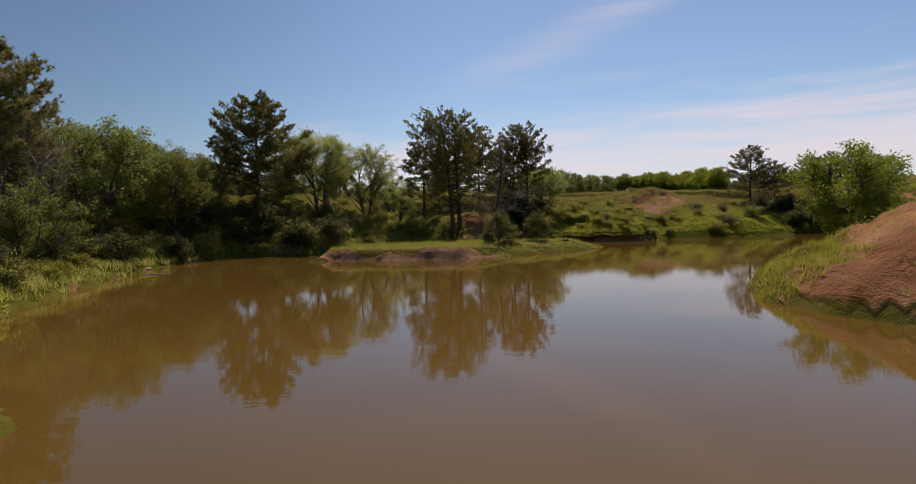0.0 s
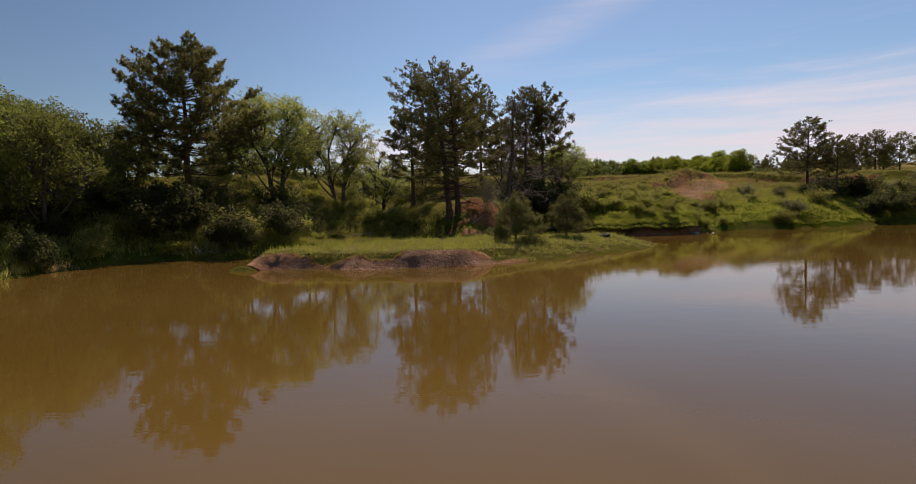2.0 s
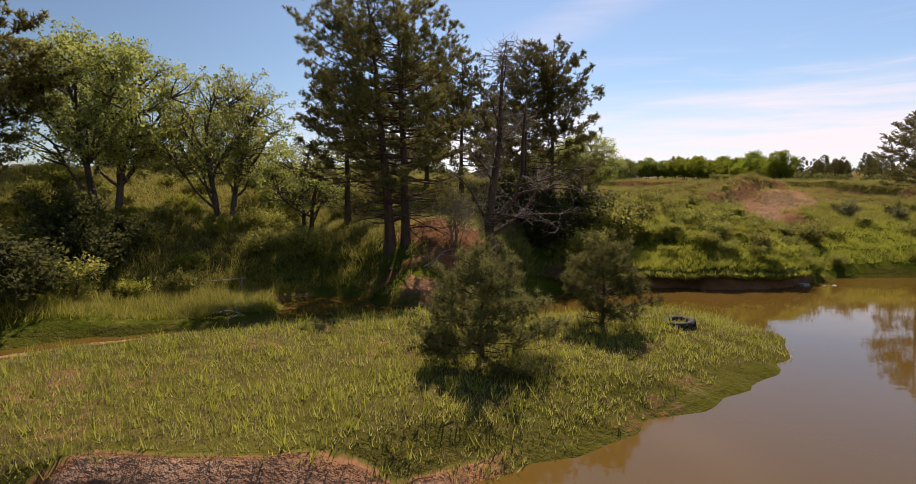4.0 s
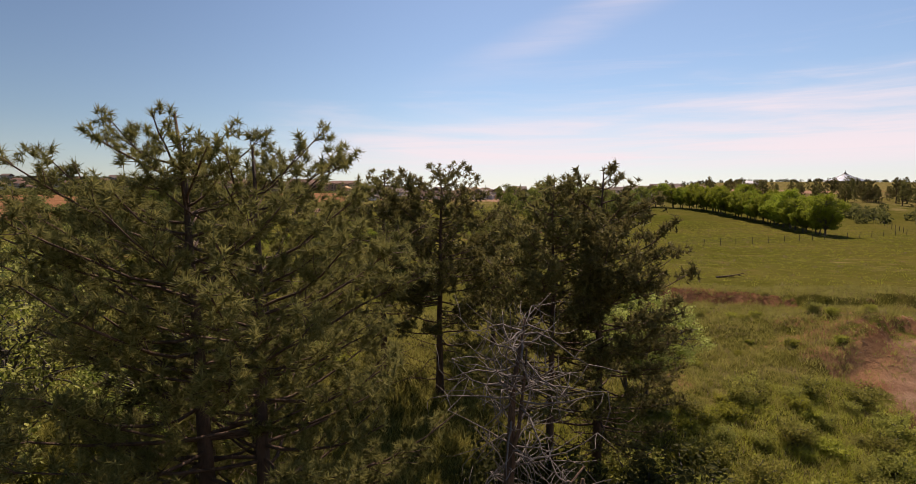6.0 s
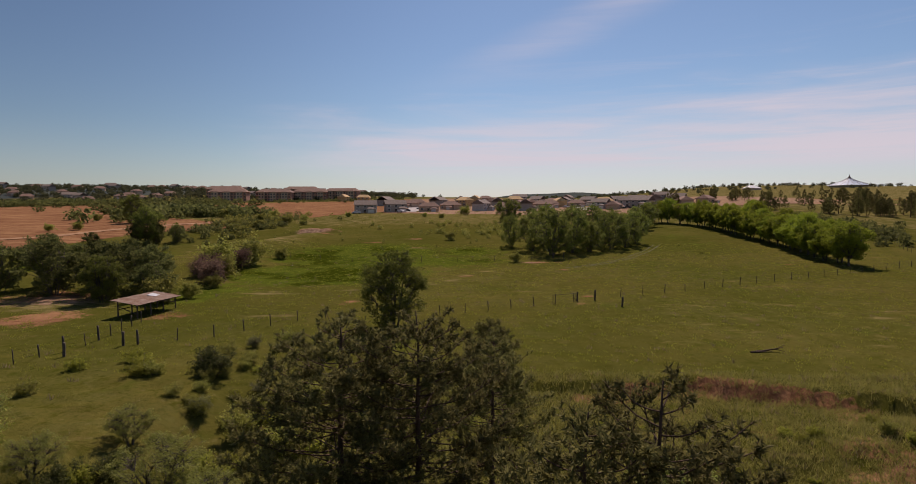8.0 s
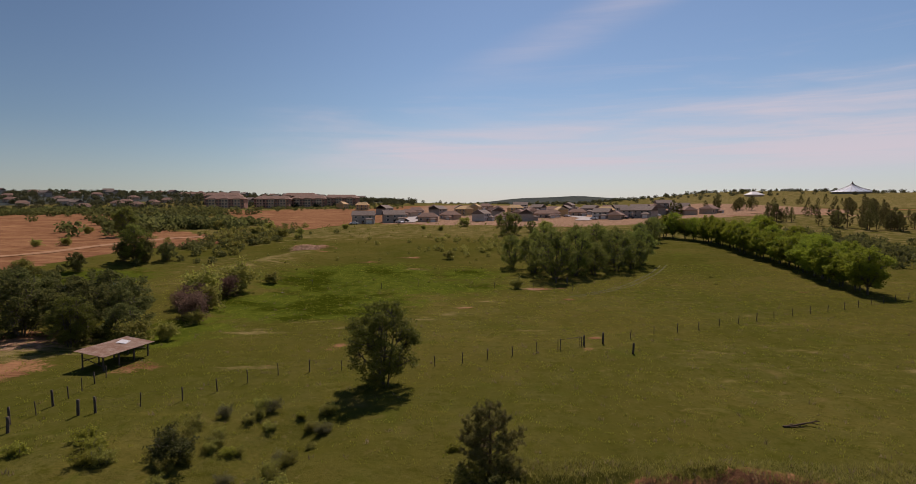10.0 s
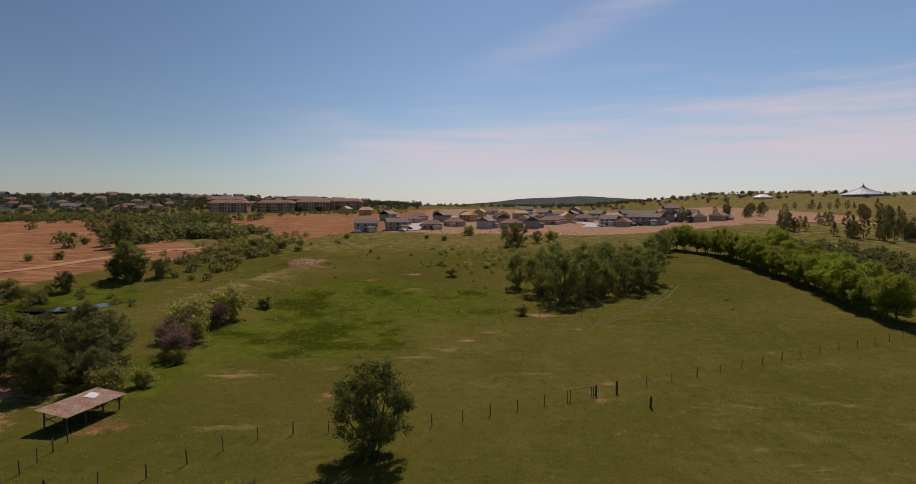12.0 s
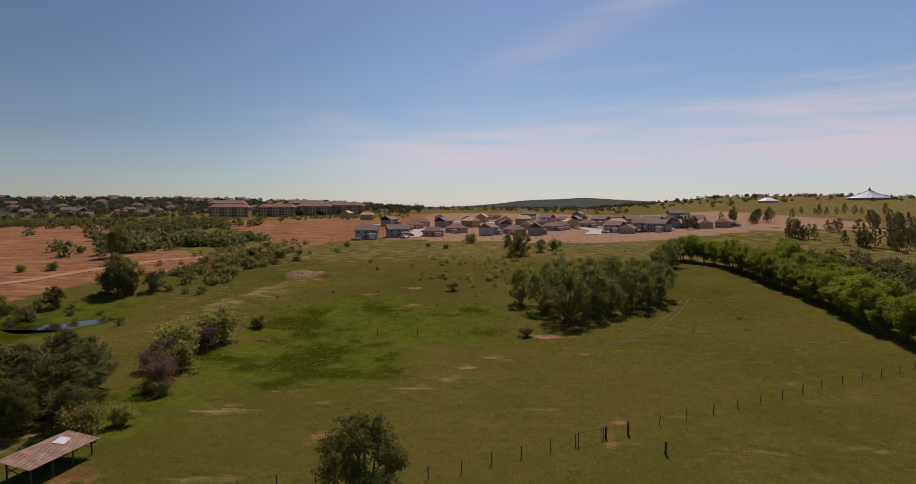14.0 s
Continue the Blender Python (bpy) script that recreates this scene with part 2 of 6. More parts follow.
M_GROUND, M_WATER, M_PUDDLE = ground_material(), water_material(), puddle_material()
M_NEEDLE = leaf_material("pine_needles", (0.122, 0.118, 0.030), (0.262, 0.235, 0.072), through=0.42)
M_NEEDLE_YOUNG = leaf_material("young_pine_needles", (0.135, 0.142, 0.034), (0.235, 0.228, 0.070), through=0.42)
M_COTTON = leaf_material("cottonwood_leaves", (0.205, 0.245, 0.034), (0.440, 0.450, 0.135), through=0.60)
M_SPRING = leaf_material("fresh_green_leaves", (0.150, 0.215, 0.014), (0.285, 0.335, 0.036))
M_WILLOW = leaf_material("willow_leaves", (0.130, 0.160, 0.024), (0.245, 0.265, 0.058))
M_ROW = leaf_material("row_tree_leaves", (0.170, 0.222, 0.014), (0.320, 0.355, 0.038))
M_YOUNG = leaf_material("young_cottonwood_leaves", (0.115, 0.140, 0.020), (0.225, 0.242, 0.050))
M_BUSH = leaf_material("shrub_leaves", (0.205, 0.212, 0.032), (0.365, 0.345, 0.080))
M_OLIVE = leaf_material("grey_olive_leaves", (0.160, 0.162, 0.058), (0.245, 0.238, 0.098))
M_DARKBUSH = leaf_material("dark_thicket_leaves", (0.060, 0.066, 0.016), (0.105, 0.108, 0.030))
M_FARWOOD = leaf_material("far_tree_crowns", (0.058, 0.062, 0.024), (0.100, 0.100, 0.040), rough=0.75, gloss=0.05)
M_SCRUB = leaf_material("scrub_oak_leaves", (0.098, 0.108, 0.026), (0.175, 0.178, 0.050), rough=0.75, gloss=0.05)
M_BROWNBUSH = leaf_material("brown_twiggy_leaves", (0.130, 0.080, 0.050), (0.210, 0.125, 0.085), rough=0.75, gloss=0.05)
M_GRASS = leaf_material("grass_blades", (0.265, 0.272, 0.050), (0.400, 0.362, 0.100), rough=0.75, gloss=0.05)
M_REED = leaf_material("lush_bank_grass", (0.235, 0.252, 0.026), (0.365, 0.352, 0.058), rough=0.75, gloss=0.05)
M_STRAW = leaf_material("dry_straw", (0.23, 0.18, 0.085), (0.34, 0.27, 0.14), rough=0.75, gloss=0.05)
M_BARK = rough_material("pine_bark", (0.060, 0.040, 0.028), (0.130, 0.080, 0.050), 4, (1, 1, 0.25), 0.8, dist=0.05)
M_GREYBARK = rough_material("grey_bark", (0.055, 0.047, 0.036), (0.125, 0.105, 0.082), 5, (1, 1, 0.25), 0.7, dist=0.03)
M_TWIG = rough_material("bare_dark_twigs", (0.115, 0.096, 0.080), (0.22, 0.19, 0.16), 6, (1, 1, 0.3), 0.5)
M_DEAD = rough_material("weathered_dead_wood", (0.20, 0.165, 0.13), (0.36, 0.31, 0.26), 6, (1, 1, 0.3), 0.6)


# ==== the lie of the land ====
SHORE = [(-5, 12), (-6.5, 15.5), (-11, 20), (-16.3, 27.4), (-18.3, 33), (-20, 39), (-21.5, 46), (-22, 52), (-20.5, 57.5), (-14, 59), (-10.3, 62.3), (-6.6, 63.7),
         (-4.7, 65.0), (-4.6, 66.8), (-5.6, 69.2), (-4.9, 70.6), (-2.8, 70.3), (-1.3, 68.5), (1.1, 68.1), (4.4, 70.0), (8.3, 72.9), (11.2, 74.2), (16.8, 74.4), (19.5, 74.6), (22, 76.5), (26, 79.5),
         (33, 80), (40, 82), (48, 86), (60, 88), (75, 84), (80, 74), (66, 66), (48, 60), (32, 54), (24, 47), (17, 38), (13.2, 33), (11.4, 28), (11.7, 24.5),
         (13.5, 21.5), (20, 12), (24, -2), (18, -20), (2, -30), (-14, -22), (-16, -4), (-9, 6)]
ISLAND = [(-11.6, 51.9), (-8, 51.2), (-4, 50.4), (1.5, 51.6), (6, 54.6), (9.5, 58), (12.3, 60.6), (13.8, 63.8), (12.9, 66.0), (7.6, 66.6), (1, 64.6), (-4.3, 62.2),
          (-7.1, 59.0), (-9.8, 57.0), (-11.6, 54.2)]


def side_distance(px, py, ring):
    """Distance to a closed ring, positive outside it."""
    d2 = np.full(px.shape, 1e18)
    inside = np.zeros(px.shape, bool)
    for (x0, y0), (x1, y1) in zip(ring, ring[1:] + ring[:1]):
        ex, ey = x1 - x0, y1 - y0
        t = np.clip(((px - x0) * ex + (py - y0) * ey) / (ex * ex + ey * ey), 0, 1)
        d2 = np.minimum(d2, (px - x0 - t * ex) ** 2 + (py - y0 - t * ey) ** 2)
        hit = ((y0 > py) != (y1 > py)) & (px < (x1 - x0) * (py - y0) / ((y1 - y0) or 1e-9) + x0)
        inside ^= hit
    d = np.sqrt(d2)
    return np.where(inside, -d, d)


def value_noise(x, y, seed=0):
    xi, yi = np.floor(x), np.floor(y)
    fx, fy = x - xi, y - yi
    fx, fy = fx * fx * (3 - 2 * fx), fy * fy * (3 - 2 * fy)

    def h(a, b):
        v = np.sin(a * 127.1 + b * 311.7 + seed * 74.7) * 43758.5453
        return v - np.floor(v)

    a, b, c, d = h(xi, yi), h(xi + 1, yi), h(xi, yi + 1), h(xi + 1, yi + 1)
    return (a * (1 - fx) + b * fx) * (1 - fy) + (c * (1 - fx) + d * fx) * fy - 0.5


def step01(v, a, b):
    t = np.clip((v - a) / (b - a), 0, 1)
    return t * t * (3 - 2 * t)


def bump2(x, y, cx, cy, rx, ry):
    return np.exp(-((x - cx) / rx) ** 2 - ((y - cy) / ry) ** 2)


def polyline_y(x, pts):
    return np.interp(x, [p[0] for p in pts], [p[1] for p in pts])


CUTBANK = [(-40, 150), (-8, 116), (2, 112), (12, 110.5), (20, 112.5), (25, 111), (28.5, 109.5), (31.4, 107.5), (36, 109), (46, 108), (56, 109), (70, 113)]


BLUFF = [(23, 96.2), (27, 97.6), (31.4, 101), (36, 102.8), (44, 105)]


def height(x, y):
    x, y = np.asarray(x, float), np.asarray(y, float)
    wob = value_noise(x / 2.3, y / 2.3, 3) * 1.1 + value_noise(x / 0.9, y / 0.9, 4) * 0.45
    d = side_distance(x, y, SHORE) + wob
    di = -side_distance(x, y, ISLAND) + wob * 0.8 + value_noise(x / 1.9, y / 1.9, 14) * 1.1 + value_noise(x / 0.8, y / 0.8, 15) * 0.4
    # plateau: the pasture, rising slowly to the north
    r = np.hypot(x, np.maximum(y - 60, 0))
    plat = np.interp(y, [-300, 0, 60, 100, 150, 190, 215, 250, 320, 400, 480, 620, 800, 1000, 1600, 4500], [5, 5.5, 6.2, 6.7, 7.1, 7.9, 8.8, 10.6, 13.5, 16, 18.5, 22, 25.5, 28, 29, 29])
    ang = np.arctan2(x, np.maximum(y - 60, 1.0))
    left = step01(-ang, 0.02, 0.32)
    plat = plat + left * np.interp(r, [250, 480, 600, 750, 900, 1100, 1600], [0, -1.0, -2.0, 6.5, 14, 10.5, 0])
    right = step01(ang, 0.16, 0.42)
    plat = plat + right * np.interp(r, [150, 260, 500, 800, 1050, 1600], [0, 2, 8, 13.5, 18.5, 5])
    plat = plat + (38 + 22 * value_noise(ang * 16, r / 900, 17)) * bump2(ang, r, 0.12, 3300, 0.15, 700) + 22 * bump2(ang, r, 0.30, 3400, 0.25, 800)
    plat = plat + (value_noise(x / 240, y / 240, 8) * 9 + value_noise(x / 90, y / 90, 9) * 3) * step01(r, 260, 700)
    # the draw west of the pasture, with its wet bottom, and the low ridge beside it
    draw = bump2(x + 84 - (y - 195) * 0.35, y, 0, 205, 16, 60)
    plat = plat - 2.0 * draw - 1.7 * bump2(x, y, -86, 196.5, 6, 2.8) - 1.7 * bump2(x, y, -77.8, 204, 3, 2.8) + 1.9 * bump2(x + 52 - (y - 190) * 0.12, y, 0, 205, 9, 46)
    plat = plat - 0.8 * bump2(x, y, -24, 176, 20, 24)
    # the strip between the pond and the cut bank lies lower than the pasture
    plat = plat + 1.5 * bump2(x, y, -51, 252, 5, 2.5) + 1.0 * bump2(x, y, -43, 250, 3, 2) - 1.3 * bump2(x, y, -47, 247, 8, 2.2)
    north = step01(y, 56, 66) * step01(140 - y, 0, 30)
    cut = polyline_y(x, CUTBANK) + value_noise(x / 3.1, y / 9, 12) * 2.2
    below = step01(cut - y, -0.1, 0.6) * north * step01(x, -2, 16)
    steep = np.interp(d, [-6, -1.2, 0, 0.35, 1.2, 3, 8, 16, 22, 28], [-1.6, -0.5, -0.06, 0.30, 0.8, 1.7, 3.0, 4.7, 6.3, 8.0])
    # undercut turf edge below the willow scrub
    under = step01(x, 7, 9.5) * (1 - step01(x, 21, 23)) * step01(y, 68, 71)
    steep = steep + under * np.interp(d, [0, 0.3, 1.0, 4, 10], [0, 0.8, 0.9, 0.6, 0])
    # the east bank is a short clay slope
    east = step01(x, 8, 14) * step01(60 - y, 0, 14)
    steep = steep + east * np.interp(d, [0, 1.5, 6, 10, 20], [0, 0.1, 1.1, 1.5, 1.3])
    west = step01(-x, 6, 14) * step01(60 - y, 0, 12)
    steep = steep - west * np.interp(d, [0, 2, 5, 12], [0, 0.5, 1.0, 0.9])
    z = np.minimum(steep, plat)
    z = np.where(d > 24, z + (plat - z) * step01(d, 24, 40), z)
    z = z - below * step01(d, 12, 22) * (0.95 + 0.3 * step01(cut - y, 3, 16))
    z = z + 1.2 * bump2(x, y, 0.8, 74.5, 4.5, 3.6) * step01(d, 0.2, 3)
    z = z + 2.2 * bump2(x, y, 30.5, 100, 6, 4.2) * step01(d, 2, 8) - 0.7 * bump2(x, y, 27, 89, 4, 4) + 0.6 * bump2(x, y, 25, 97, 4, 3)
    clayz = np.maximum(bump2(x, y, 27.5, 92, 5, 7), bump2(x, y, 30.5, 99, 6, 4)) + 0.8 * bump2(x, y, 1, 72.5, 4, 3) + east * step01(d, 0.8, 3) * 1.5
    z = z - clayz * (0.55 * np.abs(value_noise(x / 1.5 + y / 5, y / 4.5, 41)) + 0.55 * np.abs(value_noise(x / 0.9, y / 1.5, 42)))
    lip = polyline_y(x, BLUFF) + value_noise(x / 1.7, y / 5, 44) * 0.9
    gone = step01(lip - y, 0, 1.1) * step01(x, 23, 25) * (1 - step01(x, 40, 44))
    z = z - gone * 0.95 * np.exp(-np.maximum(lip - y, 0) / 5.0) * step01(d, 3, 8)
    z = z + np.where(d > 0.3, value_noise(x / 1.7, y / 1.7, 5) * 0.32 + value_noise(x / 0.7, y / 0.7, 6) * 0.12, 0) * (1 - 0.6 * step01(y, 100, 130))
    # the brushy gully that runs back behind the stand
    gully_x = np.interp(y, [70, 85, 97, 110, 122], [-8, -9, -11.5, -12, -8.5])
    z = z - 2.4 * np.exp(-((x - gully_x) / (3.2 + value_noise(x / 4, y / 4, 63))) ** 2) * step01(y, 74, 86) * (1 - 0.55 * step01(y, 100, 112)) * (1 - step01(y, 117, 123)) * step01(d, 3, 8)
    # the low grassy bench beside the channel
    bench = np.minimum(1, 1.6 * bump2(x, y, -8.6, 67.2, 4.4, 4.4)) * step01(d, -0.3, 0.15)
    z = z + (np.minimum(z, 0.22 + 0.03 * d) - z) * bench
    # the island: a broken clay edge, softer towards its east end
    soft_edge = step01(x, 1.5, 5)
    hard = np.interp(di, [-6, -1.0, -0.1, 0, 0.3, 0.55, 0.8, 2.5, 6], [-1.6, -0.4, -0.05, 0.05, 0.22, 0.42, 0.76, 0.84, 0.88])
    easy = np.interp(di, [-6, -1.0, 0, 0.7, 1.6, 3, 6], [-1.6, -0.5, -0.04, 0.22, 0.55, 0.80, 0.88])
    isl = hard + (easy - hard) * soft_edge + value_noise(x / 1.3, y / 1.3, 7) * 0.12 * (di > 0.4)
    return np.maximum(z, isl)


def ground_z(x, y):
    return float(height(np.array([x]), np.array([y]))[0])


def graded(lo, hi, fine_lo, fine_hi, fine, mid_lo, mid_hi, mid, growth=1.13):
    v = list(np.arange(fine_lo, fine_hi + 1e-6, fine))
    while v[-1] < mid_hi:
        v.append(v[-1] + mid)
    s = mid
    while v[-1] < hi:
        s *= growth
        v.append(v[-1] + s)
    w = [v[0]]
    while w[-1] > mid_lo:
        w.append(w[-1] - mid)
    s = mid
    while w[-1] > lo:
        s *= growth
        w.append(w[-1] - s)
    return np.array(w[:0:-1] + v)


def mesh_object(name, verts, faces, mat, smooth=True, parent=None):
    me = bpy.data.meshes.new(name)
    me.from_pydata(verts if isinstance(verts, list) else verts.tolist(), [], faces if isinstance(faces, list) else faces.tolist())
    me.materials.append(mat)
    if smooth:
        me.polygons.foreach_set("use_smooth", [True] * len(me.polygons))
    ob = new(name, me)
    if parent:
        ob.parent = parent
    return ob


def spots(x, y, places):
    v = np.zeros(x.shape)
    for cx, cy, rx, ry, k in places:
        v = np.maximum(v, k * bump2(x, y, cx, cy, rx, ry))
    return v


LOT_WEST = [(-420, 560), (-350, 545), (-267, 478), (-190, 420), (-152, 332), (-120, 316), (-95, 297), (-84, 276), (-89, 254), (-99, 243), (-101, 222), (-107, 209), (-180, 190), (-420, 200)]
LOT_NORTH = [(-225, 525), (-131, 405), (-92, 345), (-72, 314), (-66, 350), (-58, 380), (-40, 364), (10, 356), (48, 345), (90, 351), (150, 372), (222, 400), (215, 640), (-60, 650), (-95, 560)]


def build_ground():
    gx = graded(-3200, 3200, -32, 46, 0.45, -120, 130, 2.0)
    gy = graded(-400, 4300, 10, 116, 0.6, -40, 300, 1.8)
    gy = np.unique(np.concatenate([gy[(gy < 48.5) | (gy > 77)], np.arange(48.5, 77, 0.3)]))
    X, Y = np.meshgrid(gx, gy)
    Z = height(X, Y)
    nx, ny = len(gx), len(gy)
    idx = np.arange(nx * ny).reshape(ny, nx)
    faces = np.stack([idx[:-1, :-1], idx[:-1, 1:], idx[1:, 1:], idx[1:, :-1]], -1).reshape(-1, 4)
    ob = mesh_object("ground", np.stack([X, Y, Z], -1).reshape(-1, 3), faces, M_GROUND)
    d = side_distance(X, Y, SHORE)
    di = -side_distance(X, Y, ISLAND)
    cut = polyline_y(X, CUTBANK)
    r = np.hypot(X, np.maximum(Y - 60, 0))
    ang = np.arctan2(X, np.maximum(Y - 60, 1.0))
    dirt = spots(X, Y, [(1, 73.0, 3.8, 3.4, 0.75), (0.0, 71.2, 3.0, 1.8, 0.72), (1.4, 69.6, 2.4, 1.6, 0.8), (2.9, 71.6, 1.8, 1.8, 0.75), (1.0, 77.0, 3.2, 2.6, 0.55), (27.8, 92.5, 2.3, 3.6, 0.75), (30, 97, 4.5, 3.2, 0.90), (34.8, 99.8, 5.0, 2.4, 0.85), (25.5, 95.5, 2.5, 2.0, 0.52), (17, 142, 2.2, 1.6, 0.5), (-10.2, 212.9, 4, 2.5, 0.6), (-25.7, 151.9, 5, 2.4, 0.40), (-12.3, 142.8, 3, 5, 0.42), (-24, 224, 6, 2.5, 0.5), (-40.6, 240.2, 5, 1.5, 0.7), (9, 131, 3.0, 1.5, 0.45), (-14, 232, 6, 3, 0.6), (2.1, 167.7, 2.2, 1.4, 0.7), (15.5, 186, 3.4, 2.2, 0.8), (20.5, 187, 2, 1.4, 0.7), (19.7, 174.6, 1.5, 1.2, 0.85), (64.6, 184, 1.4, 1.1, 0.8),
                         (-47, 250, 8, 4, 0.8), (-44, 131, 6, 6, 0.75), (-31, 133.5, 5, 3.5, 0.6), (-52, 143, 9, 8, 0.7), (-3, 170, 4, 2.5, 0.45), (-17, 134, 6, 1.6, 0.42), (19, 147.5, 1.6, 1.2, 0.8)])
    near = step01(Y, 60, 64) * (1 - step01(Y, 112, 116))
    dirt = dirt + near * (dirt > 0.08) * (value_noise(X / 2.2, Y / 2.2, 51) * 0.75 + value_noise(X / 0.9, Y / 0.9, 52) * 0.4)
    east = step01(X, 9, 13) * step01(56 - Y, 0, 10)
    dirt = np.maximum(dirt, east * step01(d, 0.4, 1.2) * (1 - step01(d + value_noise(X / 4, Y / 4, 57) * 5, 7, 13)) * 0.95 * (1 - 0.95 * bump2(X, Y, 15, 34, 3.5, 5)))
    shorebank = step01(d, -0.6, 0.0) * (1 - step01(d, 0.6, 1.6))
    dirt = np.maximum(dirt, shorebank * 0.36)
    dirt = np.maximum(dirt, step01(X, 7, 9.5) * (1 - step01(X, 21, 23)) * step01(Y, 68, 71) * step01(d, -0.8, -0.3) * (1 - step01(d, 0.7, 1.3)))
    islebank = step01(di, -0.6, 0.0) * (1 - step01(di + value_noise(X / 1.4, Y / 1.4, 58) * 0.8, 0.7, 1.0)) * (1 - 0.62 * step01(X, 1.5, 4.5))
    dirt = np.maximum(dirt, islebank * np.where(Y < 58, 0.9, 0.45))
    dirt = np.maximum(dirt, 0.38 * step01(di, 0.8, 2))
    face = np.exp(-(np.maximum(Y - cut + 0.3, (cut - 0.3 - Y) * 0.22) / 0.55) ** 2) * step01(X, 6, 14) * (1 - step01(X, 62, 72))
    dirt = np.maximum(dirt, face * (0.60 + 0.7 * value_noise(X / 4, Y / 4, 31) + 0.4 * value_noise(X / 1.3, Y / 1.3, 32)))
    terrace = step01(d, 9, 16) * step01(cut - Y, -0.5, 1.5) * step01(X, 6, 14) * step01(Y, 70, 80)
    dirt = np.maximum(dirt, terrace * (0.26 + 0.12 * step01(X, 18, 26) + 0.55 * value_noise(X / 3.5, Y / 3.5, 53)))
    back = polyline_y(X, BLUFF) - Y
    slide = step01(back, -0.6, 0.2) * (1 - step01(back, 5.0, 10.5)) * step01(X, 23.5, 25.5) * (1 - step01(X, 37, 43))
    dirt = np.maximum(dirt, slide * (0.66 + 0.7 * value_noise(X / 1.6, Y / 2.4, 55) + 0.5 * value_noise(X / 0.8, Y / 0.8, 56)))
    # the graded building ground to the north and north-west
    ragged = value_noise(X / 17, Y / 17, 22) * 9 + value_noise(X / 6, Y / 6, 23) * 4
    west_lot = step01(ragged - side_distance(X, Y, LOT_WEST), -3, 3)
    north_lot = step01(ragged - side_distance(X, Y, LOT_NORTH), -3, 3)
    dirt = np.maximum(dirt, np.maximum(west_lot, north_lot) * (0.86 + 0.5 * value_noise(X / 40, Y / 22, 21)))
    dirt = np.maximum(dirt, 0.8 * bump2(X, Y, 250, 430, 45, 9))
    lush = spots(X, Y, [(-24, 172, 22, 17, 1), (-22, 200, 22, 26, 0.95), (-4, 188, 20, 14, 0.7), (2, 205, 12, 14, 0.7), (60, 230, 14, 40, 0.45), (-84, 200, 16, 24, 1), (-36, 150, 10, 16, 0.7)])
    lush = np.maximum(lush, step01(12 - d, 0, 6) * (d > 0) * (Y > 56) * np.where(X < 6, 0.3, 0.7))
    lush = np.maximum(lush, (1 - step01(d, 3, 7)) * (d > 0) * 0.6 * (1 - east))
    right_slope = step01(ang, 0.17, 0.30) * step01(r, 250, 330)
    dry = spots(X, Y, [(-10.2, 212, 4, 2.4, 0.68), (-15, 232, 4, 2, 0.64), (14, 186, 5, 2.4, 0.68), (1.6, 168.5, 2.6, 1.8, 0.68), (-5.8, 156, 6, 2.2, 0.62), (-25.6, 152, 5, 2.4, 0.62), (-20, 133.5, 6, 2.2, 0.62), (-48, 250, 9, 4, 0.8), (19.6, 149, 1.5, 1.2, 0.9), (-5, 158.5, 6, 2.6, 0.62), (0, 163, 4, 3, 0.64), (5.5, 172.5, 5, 3, 0.58), (-14, 153, 7, 1.6, 0.6), (30, 140, 12, 3, 0.5), (-68, 230, 12, 30, 0.5), (-24, 150, 8, 3, 0.6), (-20, 158, 7, 2, 0.6), (-10, 160, 9, 2.5, 0.5), (60, 130, 40, 22, 0.42), (45, 120, 25, 14, 0.36), (-48, 140, 12, 8, 0.7)])
    dry = np.maximum(dry, 0.30 * step01(Y, 112, 125) * (1 - step01(Y, 190, 220)) * step01(X, -5, 15))
    dry = np.maximum(dry, 0.56 * step01(r, 165, 250) * (1 - step01(lush, 0.3, 0.6)) * (1 - step01(dirt, 0.25, 0.45)))
    dry = np.maximum(dry, 0.7 * north_lot * step01(X, -80, -30))
    dry = np.maximum(dry, 0.62 * right_slope * (1 - step01(dirt, 0.25, 0.45)))
    dry = np.maximum(dry, (0.46 + 0.4 * value_noise(X / 3, Y / 3, 64)) * east * step01(d, 0.4, 1.2) * (1 - 0.5 * step01(d, 7, 13)))
    dry = np.maximum(dry, slide * (0.45 + 0.5 * value_noise(X / 2.5, Y / 2.5, 59)))
    dry = np.maximum(dry, 0.58 * islebank)
    dry = np.maximum(dry, 0.62 * bump2(X + 52 - (Y - 190) * 0.12, Y, 0, 215, 9, 50))
    dry = np.maximum(dry, terrace * 0.4)
    # far ground that takes the woods' colour, haze included
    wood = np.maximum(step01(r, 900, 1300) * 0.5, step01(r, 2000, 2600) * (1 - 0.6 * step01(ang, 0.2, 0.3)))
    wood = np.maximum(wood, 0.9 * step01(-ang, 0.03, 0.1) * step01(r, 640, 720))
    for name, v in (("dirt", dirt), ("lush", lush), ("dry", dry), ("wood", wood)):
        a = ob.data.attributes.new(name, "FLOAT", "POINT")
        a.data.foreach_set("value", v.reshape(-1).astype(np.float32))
    return tagged(ob, "rolling pasture and eroded red-brown earth banks", "ground", kind="structure")


build_ground()


